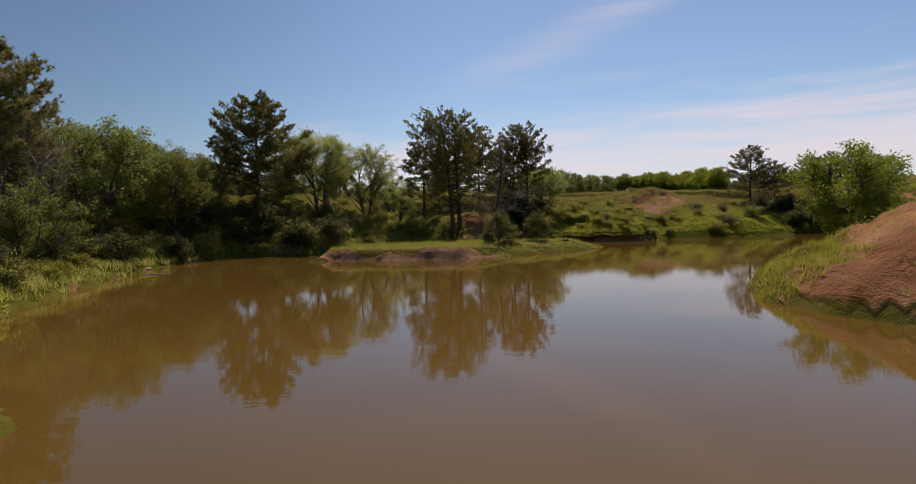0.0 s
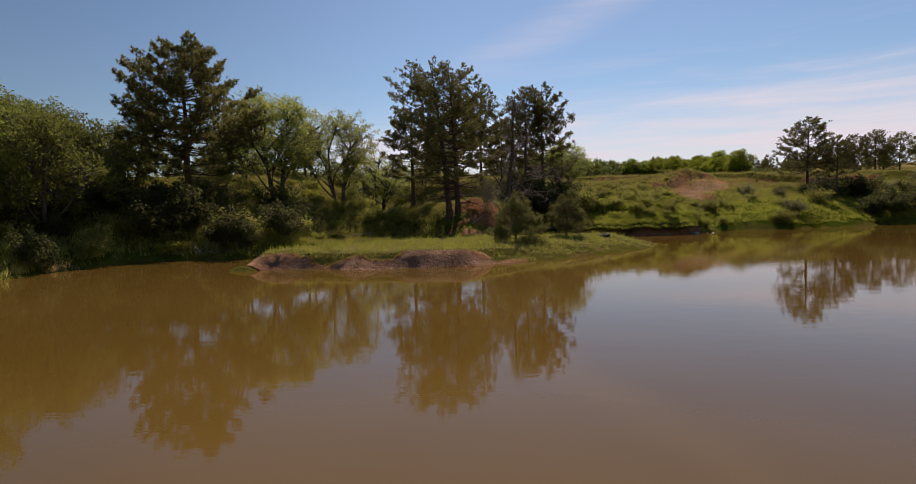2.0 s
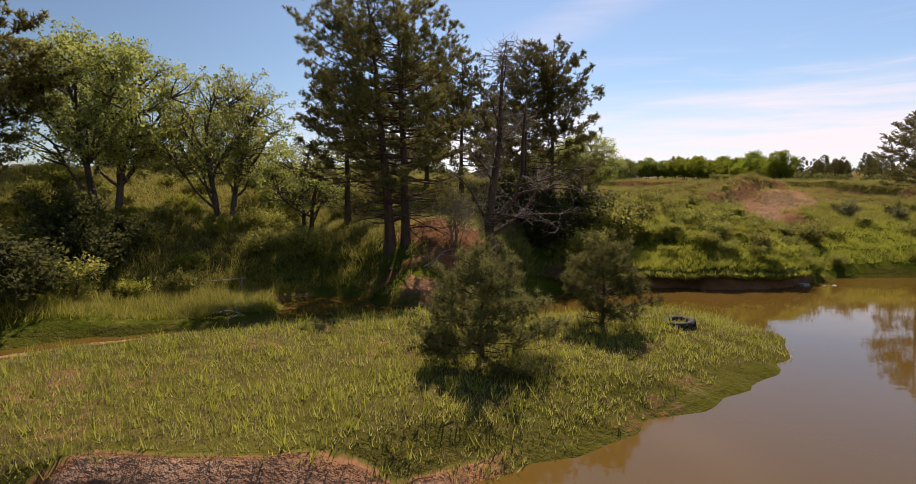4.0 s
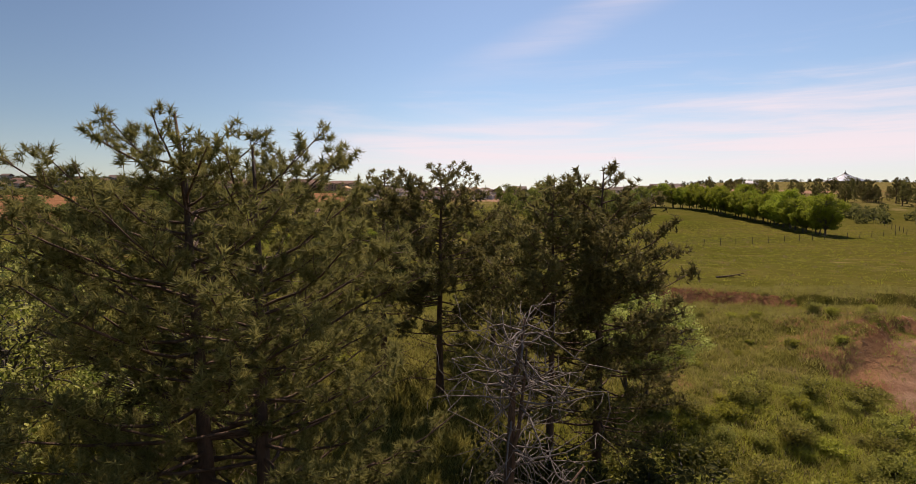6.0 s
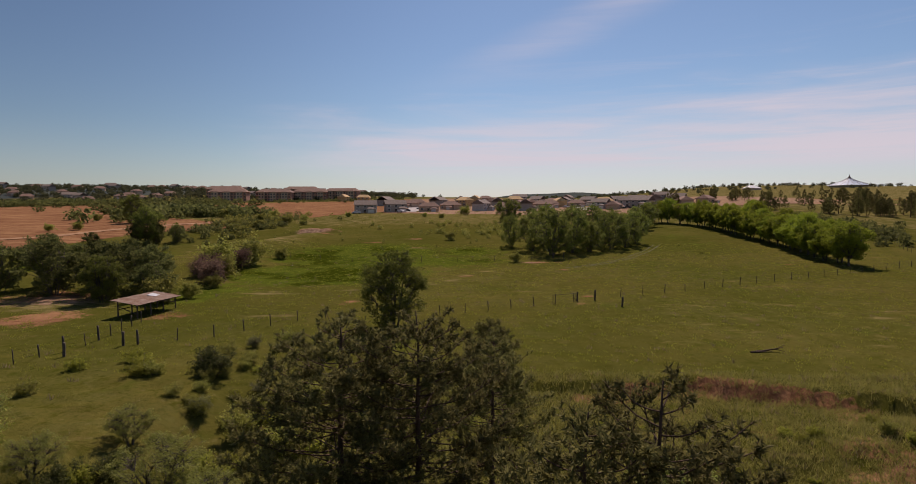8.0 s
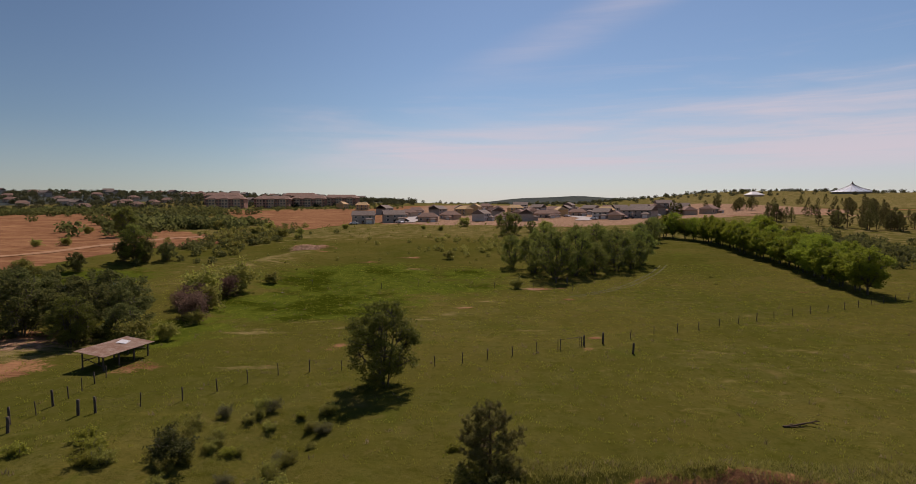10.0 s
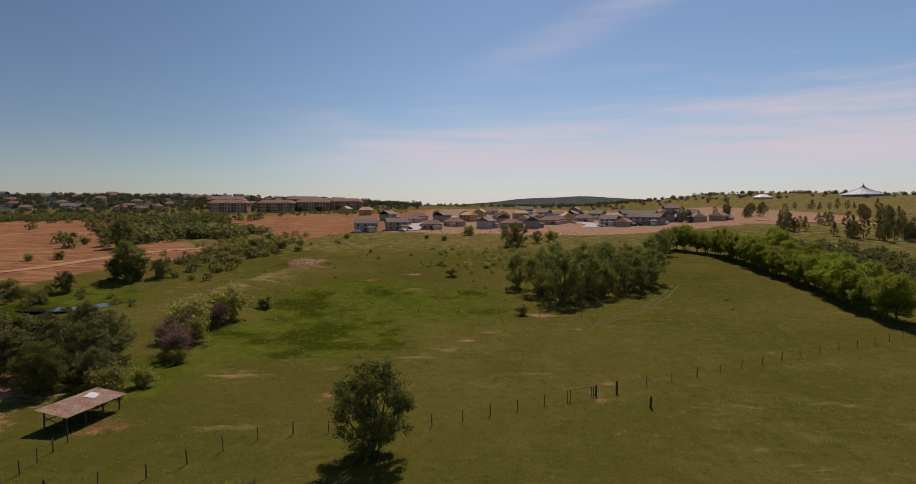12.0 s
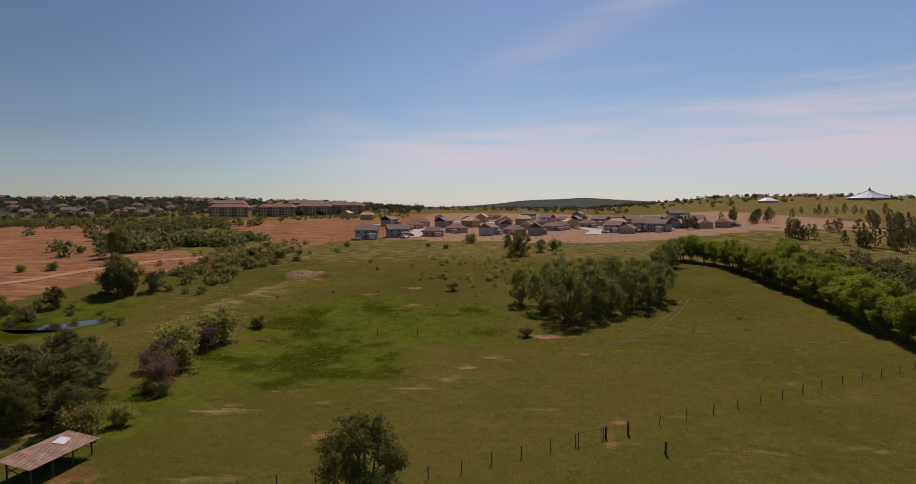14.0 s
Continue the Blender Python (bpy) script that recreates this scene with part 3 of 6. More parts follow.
def build_pond(name, x0, y0, x1, y1, z, label, mat=None):
    n = 24
    X, Y = np.meshgrid(np.linspace(x0, x1, n), np.linspace(y0, y1, n))
    idx = np.arange(n * n).reshape(n, n)
    faces = np.stack([idx[:-1, :-1], idx[:-1, 1:], idx[1:, 1:], idx[1:, :-1]], -1).reshape(-1, 4)
    ob = mesh_object(name, np.stack([X, Y, np.full_like(X, z)], -1).reshape(-1, 3), faces, mat or M_WATER)
    return tagged(ob, label, "water", kind="structure")


build_pond("water", -40, -36, 84, 96, 0.0, "still muddy brown pond water reflecting the trees")
build_pond("water_2", -93, 195, -74, 211, 6.12, "small shallow puddles in the wet draw", M_PUDDLE)

# ==== trees ====


class Soup:
    """Collects vertices and faces of one mesh."""

    def __init__(self):
        self.v, self.f, self.n = [], [], 0

    def add(self, verts, faces):
        verts = np.asarray(verts, float)
        self.v.append(verts)
        self.f.extend((np.asarray(faces) + self.n).tolist())
        self.n += len(verts)

    def tube(self, pts, radii, sides=6):
        pts = np.asarray(pts, float)
        k = len(pts)
        ring = np.linspace(0, 2 * np.pi, sides, endpoint=False)
        tan = np.gradient(pts, axis=0)
        tan /= np.linalg.norm(tan, axis=1, keepdims=True) + 1e-9
        ref = np.where(np.abs(tan[:, 2:3]) > 0.9, np.array([[1.0, 0, 0]]), np.array([[0, 0, 1.0]]))
        u = np.cross(tan, ref)
        u /= np.linalg.norm(u, axis=1, keepdims=True) + 1e-9
        w = np.cross(tan, u)
        r = np.asarray(radii)[:, None, None]
        V = pts[:, None] + r * (np.cos(ring)[None, :, None] * u[:, None] + np.sin(ring)[None, :, None] * w[:, None])
        F = []
        for i in range(k - 1):
            for j in range(sides):
                a, b = i * sides + j, i * sides + (j + 1) % sides
                F.append([a, b, b + sides, a + sides])
        F.append(list(range((k - 1) * sides, k * sides)))
        V = V.reshape(-1, 3)
        self.v.append(V)
        self.f.extend([[q + self.n for q in f] for f in F])
        self.n += len(V)

    def ob(self, name, mat, parent=None, smooth=True):
        return mesh_object(name, np.concatenate(self.v), self.f, mat, smooth, parent)


def unit(v):
    return v / (np.linalg.norm(v, axis=-1, keepdims=True) + 1e-9)


def needle_tufts(soup, centres, axes, r, n, g, width=0.019):
    """Bottle-brush bursts of long needles round shoot tips."""
    m = len(centres)
    d = unit(unit(g.normal(size=(m, n, 3))) * 0.95 + axes[:, None] * 0.55)
    c = centres[:, None] - axes[:, None] * (g.random((m, n, 1)) * r * 0.75)
    ln = r * g.uniform(0.75, 1.15, (m, n, 1))
    side = unit(np.cross(d, g.normal(size=(m, n, 3)))) * width * g.uniform(0.7, 1.3, (m, n, 1))
    V = np.stack([c - side, c + side, c + d * ln], 2).reshape(-1, 3)
    soup.add(V, np.arange(len(V)).reshape(-1, 3))


def leaf_spray(soup, centres, r, n, size, g, flat=0.7):
    """Small folded leaves scattered round twig ends."""
    m = len(centres)
    off = unit(g.normal(size=(m, n, 3))) * g.random((m, n, 1)) ** 0.45 * r * 1.75 * np.array([1, 1, flat])
    c = (centres[:, None] + off).reshape(-1, 3)
    k = len(c)
    nrm = unit(g.normal(size=(k, 3)) + np.array([0, 0, 0.7]))
    a = unit(np.cross(nrm, g.normal(size=(k, 3))))
    b = np.cross(nrm, a)
    s = size * g.uniform(0.6, 1.3, (k, 1))
    V = np.stack([c - a * s, c + b * s * 0.55 + nrm * s * 0.15, c + a * s, c - b * s * 0.55 + nrm * s * 0.1], 1).reshape(-1, 3)
    F = np.arange(len(V)).reshape(-1, 4)
    soup.add(V, F)


def bent(p0, d, length, k, g, wob=0.12, rise=0.0):
    pts = [np.array(p0, float)]
    d = np.array(d, float)
    for i in range(k):
        d = unit(d + g.normal(size=3) * wob + np.array([0, 0, rise]))
        pts.append(pts[-1] + d * length / k)
    return np.array(pts)


def finish_tree(name, wood, crown, bark, leaf, label, category, group=""):
    base = tagged(new(name), label, category, group)
    wood.ob("trunk", bark, base)
    if crown is not None and crown.n:
        crown.ob("crown", leaf, base, smooth=False)
    return base


def pine(h, spread, seed, start=0.3, needles=20, tr=0.22, leaf=None, label="", lean=(0, 0), dead_low=6, trunks=((0, 0, 1.0, 0, 0),), category="tree", whorls=14, per=5, needle_len=0.21, dome=0.36, width=0.016, full=2.4, dense=5.0, gaps=0.12):
    """A long-needled pine: spiralling limbs with flat sprays of side shoots, each shoot ending in a burst of needles."""
    g = np.random.default_rng(seed)
    wood, crown = Soup(), Soup()
    for ox, oy, tall, dx, dy in trunks:
        hh = h * tall
        zs = np.linspace(0, 1, 10)
        tp = np.stack([ox + (lean[0] + dx) * zs ** 1.3 + g.normal(0, 0.05, 10) * zs, oy + (lean[1] + dy) * zs ** 1.3 + g.normal(0, 0.05, 10) * zs, zs * (hh - 0.25) - 0.3 * (1 - zs)], 1)
        wood.tube(tp, tr * tall * (1 - 0.90 * zs) + tr * 0.35 * np.exp(-zs * 25), 9)
        at = lambda f: np.array([np.interp(f, zs, tp[:, k]) for k in range(3)])
        ends, dirs = [at(1.0)], [np.array([0, 0, 1.0])]
        n_l = whorls * per
        for w in range(n_l):
            rel = min(0.985, ((w + g.random()) / n_l) ** 0.72)
            if g.random() < gaps * (1.1 - rel):
                continue
            f = start + (1 - start) * rel
            low, high = (rel - dome) / (dome + 0.25), (rel - dome) / (1.03 - dome)
            reach = spread * tall * max(0.05, 1 - abs(low if rel < dome else high) ** full) ** 0.6
            az_l = w * 2.39996 + g.normal(0, 0.35)
            out = np.array([np.cos(az_l), np.sin(az_l), 0])
            u = g.choice((0.5, 0.7, 0.85, 0.95, 1.0, 1.0, 1.05)) * g.uniform(0.92, 1.08) * (1 + 0.10 * math.sin(3 * az_l + 9 * rel + seed))
            tip = at(f) + out * reach * u + np.array([0, 0, g.normal(0.0, 0.12)])
            root = at(max(start * 0.8, f - (0.05 + 0.55 * rel) * reach * u / hh))
            ln = np.linalg.norm(tip - root)
            d = (tip - root) / ln
            p = bent(root, d, ln, 5, g, 0.10, 0.0)
            p += (tip - p[-1]) * np.linspace(0, 1, 6)[:, None] + np.array([0, 0, -0.09 * ln]) * np.sin(np.linspace(0, np.pi, 6))[:, None]
            wood.tube(p, np.linspace(tr * 0.22 * (1.1 - 0.6 * rel), 0.012, 6), 4)
            perp = np.array([-d[1], d[0], 0.0])
            ends.append(p[-1])
            dirs.append(unit(d + np.array([0, 0, 0.5])))
            for b in range(max(3, int(dense * ln))):
                s = g.uniform(0.28, 1.0) ** 0.7
                q = np.array([np.interp(s * 5, range(6), p[:, j]) for j in range(3)])
                td = unit(d * g.uniform(0.3, 0.9) + perp * (1 if b % 2 else -1) * g.uniform(0.4, 1.0) + np.array([0, 0, g.uniform(-0.25, 0.8)]) + g.normal(0, 0.18, 3))
                tl = (0.16 + 0.26 * ln * (1.25 - s)) * g.uniform(0.6, 1.15)
                wood.tube(np.array([q, q + td * tl * 0.5 + g.normal(0, 0.02, 3), q + td * tl]), [0.013, 0.009, 0.005], 3)
                up_d = unit(td * 0.7 + np.array([0, 0, 0.7]))
                for m in range(1 + int(tl / 0.13)):
                    e = q + td * tl * (1.0 - 0.19 * m) + (g.normal(0, 0.12, 3) + np.array([0, 0, 0.05]) if m else 0)
                    if m > 4:
                        break
                    ends.append(e)
                    dirs.append(unit(up_d + g.normal(0, 0.35, 3)))
        needle_tufts(crown, np.array(ends), np.array(dirs), needle_len, needles, g, width)
        for b in range(dead_low):
            f = g.uniform(start * 0.35, start * 1.15)
            a = g.uniform(0, 2 * np.pi)
            p = bent(at(f), np.array([np.cos(a), np.sin(a), g.normal(-0.05, 0.2)]), g.uniform(0.4, 0.85) * spread, 5, g, 0.2, 0.0)
            wood.tube(p, np.linspace(tr * 0.14, 0.008, 6), 4)
            for _ in range(5):
                q = p[g.integers(2, 6)]
                wood.tube(bent(q, g.normal(size=3) * np.array([1, 1, 0.5]), g.uniform(0.3, 1.0), 3, g, 0.2), [0.014, 0.01, 0.008, 0.004], 3)
    return finish_tree("pine_tree", wood, crown, M_BARK, leaf or M_NEEDLE, label, category)


def lobed_tree(name, h, spread, seed, leaf, bark=None, stems=1, lobes=14, clumps=60, leaves=16, size=0.10, clump=0.34, start=0.22, label="", category="tree", tr=0.2, bare=0.0, lobe=0.40, spread_low=0.35):
    """A broad-leaved tree: forked stems carry limbs to rounded lobes, and each lobe's twigs end in clumps of small leaves."""
    g = np.random.default_rng(seed)
    wood, crown = Soup(), Soup()
    mid, half = h * (1 + start) / 2, h * (1 - start) / 2
    paths = []
    for s in range(stems):
        a0 = 2 * np.pi * s / stems + g.uniform(0, 1.5)
        lean = spread * (spread_low if stems > 1 else 0.08)
        end = np.array([np.cos(a0) * lean, np.sin(a0) * lean, h * g.uniform(0.62, 0.74)])
        foot = np.array([np.cos(a0), np.sin(a0), 0]) * (0.10 * spread * (stems > 1)) + np.array([0, 0, -0.25])
        p = np.linspace(foot, end, 9) + np.concatenate([np.zeros((1, 3)), np.cumsum(g.normal(0, 0.035 * h / 8, (8, 3)), 0)])
        wood.tube(p, np.linspace(tr / stems ** 0.4, 0.03, 9), 7)
        paths.append(p)
    centres = []
    for i in range(lobes):
        zz = 1 - 2 * (i + 0.5) / lobes
        th = i * 2.39996 + g.normal(0, 0.35)
        rr = math.sqrt(max(0.0, 1 - zz * zz))
        k = g.uniform(0.50, 0.76)
        centres.append((rr * math.cos(th) * spread * k, rr * math.sin(th) * spread * k, mid + zz * half * (k * 0.95 if zz > 0 else k * 0.95 + (0.22 if stems > 3 else 0.0))))
    tips = []
    for c in centres:
        c = np.array(c)
        r = spread * lobe * g.uniform(0.75, 1.2)
        p = min(paths, key=lambda q: np.min(np.hypot(q[:, 0] - c[0], q[:, 1] - c[1]) + 0.3 * np.abs(q[:, 2] - c[2])))
        i = int(np.argmin(np.abs(p[:, 2] - max(start * h * 0.7, c[2] - 0.75 * np.hypot(c[0], c[1]) - 0.1 * h))))
        limb = np.linspace(p[i], c, 7)
        ln = np.linalg.norm(c - p[i])
        limb += np.sin(np.linspace(0, np.pi, 7))[:, None] * (g.normal(0, 0.07 * ln, 3) + np.array([0, 0, -0.05 * ln]))
        wood.tube(limb, np.linspace(tr * 0.45 / stems ** 0.4, 0.035, 7), 5)
        n_b = max(4, clumps // 5)
        for b in range(n_b):
            v = unit(g.normal(size=3) + np.array([0, 0, 0.35]))
            v = unit(v + unit(c - np.array([0, 0, mid]) + 1e-6) * 0.35)
            root = limb[g.integers(4, 7)]
            e = c + v * r * g.uniform(0.7, 1.05) * np.array([1, 1, 0.85])
            br = np.linspace(root, e, 5) + np.sin(np.linspace(0, np.pi, 5))[:, None] * g.normal(0, 0.08 * r, 3)
            wood.tube(br, np.linspace(0.035 + 0.004 * spread, 0.008, 5), 4)
            for _ in range(4):
                q = br[g.integers(2, 5)]
                te = q + unit(v + g.normal(0, 0.75, 3)) * r * g.uniform(0.15, 0.42)
                wood.tube(np.array([q, (q + te) / 2 + g.normal(0, 0.03, 3), te]), [0.012, 0.009, 0.005], 3)
                if g.random() > bare:
                    tips.append(te)
            if g.random() > bare:
                tips.append(e)
    tips = np.array(tips)
    tips[:, 2] = np.maximum(tips[:, 2], 0.15)
    leaf_spray(crown, tips, clump * 0.57, leaves, size, g, 0.75)
    return finish_tree(name, wood, crown, bark or M_GREYBARK, leaf, label, category)


def broadleaf(name, h, spread, seed, leaf, bark=None, stems=1, limbs=9, sprays=60, leaves=16, size=0.11, spray=0.38, start=0.3, label="", category="tree", tr=0.2, gap=0.0, flat=0.8, open_stem=0.35, low=0.0):
    """A forked tree or, with several stems, a shrub."""
    g = np.random.default_rng(seed)
    wood, crown = Soup(), Soup()
    for s in range(stems):
        a0 = g.uniform(0, 2 * np.pi)
        tilt = open_stem * (g.uniform(0.4, 1.0) if stems > 1 else 0.25)
        base = np.array([np.cos(a0), np.sin(a0), 0]) * (0.12 * spread * (stems > 1)) + np.array([0, 0, -0.25])
        hh = h * g.uniform(0.66, 0.8) * (1 if s == 0 else g.uniform(0.8, 1.0))
        p = bent(base, np.array([np.cos(a0) * tilt, np.sin(a0) * tilt, 1.0]), hh, 7, g, 0.10, 0.05)
        wood.tube(p, np.linspace(tr / stems ** 0.4, 0.02, 8), 4 if category == "shrub" else 6)
        tips = []
        for i in range(limbs):
            f = start + (1 - start) * (i + g.random()) / limbs
            q = np.array([np.interp(f * 7, range(8), p[:, j]) for j in range(3)])
            a = g.uniform(0, 2 * np.pi)
            el = g.uniform(0.05, 0.75) + 0.35 * f - low
            ln = spread * (np.sin(np.pi * (0.25 + 0.6 * f)) ** 0.7) * g.uniform(0.55, 1.0)
            d = np.array([np.cos(a) * np.cos(el), np.sin(a) * np.cos(el), np.sin(el)])
            lp = bent(q, d, ln, 5, g, 0.16, 0.05)
            wood.tube(lp, np.linspace(tr * 0.42 / stems ** 0.4, 0.012, 6), 3 if category == "shrub" else 4)
            for _ in range(1 if category == "shrub" else 4):
                k = g.integers(1, 6)
                sp = bent(lp[k], unit(d + g.normal(size=3) * 0.8 + np.array([0, 0, 0.3])), ln * g.uniform(0.25, 0.6), 3, g, 0.2, 0.05)
                wood.tube(sp, [0.03, 0.02, 0.014, 0.006], 3)
                tips.extend([sp[2], sp[3]])
            tips.extend([lp[3], lp[4], lp[5]])
        tips.extend([p[-1], p[-2]])
        tips = np.array(tips)
        if gap:
            tips = tips[g.random(len(tips)) > gap]
        pick = tips[g.integers(0, len(tips), sprays)] + g.normal(size=(sprays, 3)) * spray * np.array([0.5, 0.5, 0.4])
        pick[:, 2] = np.maximum(pick[:, 2], 0.12)
        leaf_spray(crown, pick, spray, leaves, size, g, flat)
    return finish_tree(name, wood, crown, bark or M_GREYBARK, leaf, label, category)


def plant(ob, x, y, turn=0.0, scale=1.0, sink=0.05):
    ob.scale = (scale, scale, scale)
    ob.location = (x, y, ground_z(x, y) - sink)
    ob.rotation_euler = (0, 0, turn)
    return ob


def plant_top(ob, h, x, y, top, turn=0.0):
    """Plants a tree of built height h so that it ends at the height top."""
    return plant(ob, x, y, turn, (top - ground_z(x, y)) / h)


def again_top(ob, h, x, y, top, turn=0.0, label="", wide=1.0):
    s = (top - ground_z(x, y)) / h
    c = again(ob, x, y, turn, s, label)
    c.scale = (s * wide, s * wide, s)
    return c


def again(ob, x, y, turn=0.0, scale=1.0, label="", sink=0.05, tall=1.0):
    c = copy_thing(ob, Matrix.LocRotScale((x, y, ground_z(x, y) - sink), Euler((0, 0, turn)), None))
    c.scale = (scale, scale, scale * tall)
    if label:
        c["label"] = label
    return c



# pines of the stand on the north bank
pine_a = plant_top(pine(14.0, 4.0, 11, start=0.24, dome=0.58, full=3.4, tr=0.27, trunks=((0, 0, 1.0, 0, 0), (0.75, 0.3, 0.95, 0.9, -0.2)), label="tall twin-trunked ponderosa pine on a red clay bank", lean=(-1.5, 1.6), dead_low=26, whorls=19, dense=2.7, gaps=0.2, needles=36, needle_len=0.19, width=0.011), 14.0, -1.3, 72.8, 16.3)
pine_b = plant_top(pine(12.0, 3.5, 12, start=0.22, tr=0.20, dome=0.34, full=2.2, label="dark ponderosa pine with bare lower branches", dead_low=16, whorls=19, dense=3.3, gaps=0.25, needles=11, needle_len=0.22, width=0.028), 12.0, 8.2, 83.4, 15.7)
pine_c = plant_top(pine(11.6, 2.5, 13, start=0.26, tr=0.17, dome=0.45, full=2.2, label="slender ponderosa pine in the bank-side stand", dead_low=14, whorls=18, dense=3.8, gaps=0.25, needles=11, needle_len=0.22, width=0.028), 11.6, 6.3, 82.4, 15.3)
pine_d = plant_top(pine(12.2, 3.9, 14, start=0.24, tr=0.21, dome=0.40, full=2.3, dense=3.2, gaps=0.2, label="rounded ponderosa pine at the back of the stand", dead_low=12, whorls=20, needles=11, needle_len=0.22, width=0.030), 12.2, 1.9, 89.2, 16.2)
again_top(pine_d, 12.2, -0.9, 89.8, 15.9, 2.1, "broad ponderosa pine grown into its neighbour", 1.12)
again_top(pine_c, 11.6, -5.2, 80.5, 13.2, 4.0, "thin ponderosa pine behind the twin trunks", 1.45)
again_top(pine_d, 12.2, 4.6, 95.4, 13.9, 1.2)
pine_l = plant_top(pine(13.4, 5.3, 15, start=0.22, tr=0.30, dome=0.36, full=1.9, dense=3.0, needles=11, width=0.036, needle_len=0.26, label="broad dark ponderosa pine over a shaded thicket", dead_low=10, whorls=30), 13.4, -22.0, 68.2, 17.0)
again_top(pine_d, 12.2, 44.2, 98.0, 13.6, 0.7, "ponderosa pine at the far end of the pond", 1.25)
again_top(pine_b, 12.0, 47.6, 97.4, 11.0, 1.7, "smaller ponderosa pine beside a taller one", 1.2)
for x, y, top, turn in ((77.8, 140, 15.7, 2.4), (82.6, 141, 16.6, 0.4), (86.0, 139, 15.8, 1.1), (92.2, 140, 15.6, 3.4), (97, 143, 15.4, 0.2)):
    again_top(pine_d, 12.2, x, y, top, turn, "ponderosa pine on the pasture beyond the pond", 1.15)
again_top(pine_l, 13.4, -32.0, 43.5, 17.4, 2.0, "large ponderosa pine behind the shore thicket")
pine_e = plant_top(pine(4.7, 2.1, 16, start=0.06, tr=0.12, whorls=16, needles=18, label="small bushy pine alone on the pasture", dead_low=2, dome=0.16), 4.7, 4.9, 111.4, 11.4)
pine_s = plant(pine(3.0, 1.8, 17, start=0.06, full=1.3, tr=0.07, whorls=12, dense=8, needles=26, leaf=M_NEEDLE_YOUNG, needle_len=0.17, width=0.007, label="young pine growing on the grassy island", dead_low=3, dome=0.2), 3.2, 57.3)
pine_s2 = plant(pine(2.9, 1.35, 18, start=0.24, full=1.4, tr=0.075, whorls=12, dense=8, needles=26, leaf=M_NEEDLE_YOUNG, needle_len=0.16, width=0.007, label="young pine beside the old tyre on the island", dead_low=4, dome=0.2), 6.9, 61.1)


def dead_pine(seed):
    """A bare, twisted tree with a forked trunk and many broken twigs."""
    g = np.random.default_rng(seed)
    wood, twigs = Soup(), Soup()
    trunk = np.array([(0, 0, -0.3), (0.05, 0.1, 1.5), (-0.05, 0.3, 3.2), (0.15, 0.5, 5.0), (0.45, 0.8, 7.0), (0.5, 1.0, 9.0), (0.55, 1.1, 10.6), (0.75, 1.2, 11.8)])
    wood.tube(trunk, [0.30, 0.25, 0.22, 0.17, 0.13, 0.09, 0.05, 0.02], 9)
    stem = np.array([(0.0, 0.25, 3.0), (0.55, 0.3, 3.6), (1.15, 0.4, 4.4), (1.5, 0.6, 5.6), (1.55, 0.8, 7.2), (1.7, 0.9, 9.2)])
    wood.tube(stem, [0.18, 0.16, 0.14, 0.11, 0.08, 0.03], 8)
    lines = [trunk, stem]
    reach = [((0.0, 0.2, 2.6), (1.0, 0.0, 0.42), 4.6, 0.10), ((0.3, 0.3, 3.3), (1.0, -0.05, 0.55), 4.4, 0.09), ((1.2, 0.4, 4.5), (1.0, 0.1, 0.25), 3.4, 0.07), ((1.3, 0.5, 4.9), (0.9, -0.4, 0.4), 3.2, 0.06), ((0.0, 0.3, 3.6), (0.9, -0.5, 0.1), 3.6, 0.06),
             (tuple(trunk[2]), (-0.5, -0.2, 0.9), 3.0, 0.08), (tuple(trunk[3]), (-0.7, 0.3, 0.7), 2.6, 0.07), (tuple(trunk[4]), (0.6, 0.3, 0.8), 3.0, 0.07), (tuple(trunk[4]), (-0.3, -0.2, 1.0), 3.0, 0.06), (tuple(trunk[5]), (0.4, 0.0, 1.0), 2.4, 0.05)]
    for p0, d, ln, r in reach:
        p = bent(p0, unit(np.array(d)), ln, 7, g, 0.16, 0.0)
        wood.tube(p, np.linspace(r, 0.015, 8), 7)
        lines += [p, p]
    for k in range(230):
        line = lines[0] if g.random() < 0.45 else lines[g.integers(1, len(lines))]
        i = g.integers(2 if line is trunk else 1, len(line))
        a = g.uniform(0, 2 * np.pi)
        p = bent(line[i] + (line[i - 1] - line[i]) * g.random(), (np.cos(a), np.sin(a), g.normal(0.05, 0.3)), g.uniform(0.4, 1.5), 5, g, 0.22, 0.02)
        twigs.tube(p, np.linspace(0.022, 0.005, 6), 4)
        for _ in range(6):
            twigs.tube(bent(p[g.integers(1, 6)], g.normal(size=3), g.uniform(0.25, 0.9), 3, g, 0.25), [0.009, 0.008, 0.006, 0.003], 3)
    base = tagged(new("dead_tree"), "bare dead tree with grey broken twigs at the water's edge", "tree")
    wood.ob("trunk", M_BARK, base)
    tagged(twigs.ob("bare_crown", M_TWIG, base), "bleached bare twigs")
    return base


plant(dead_pine(31), 3.7, 70.4)

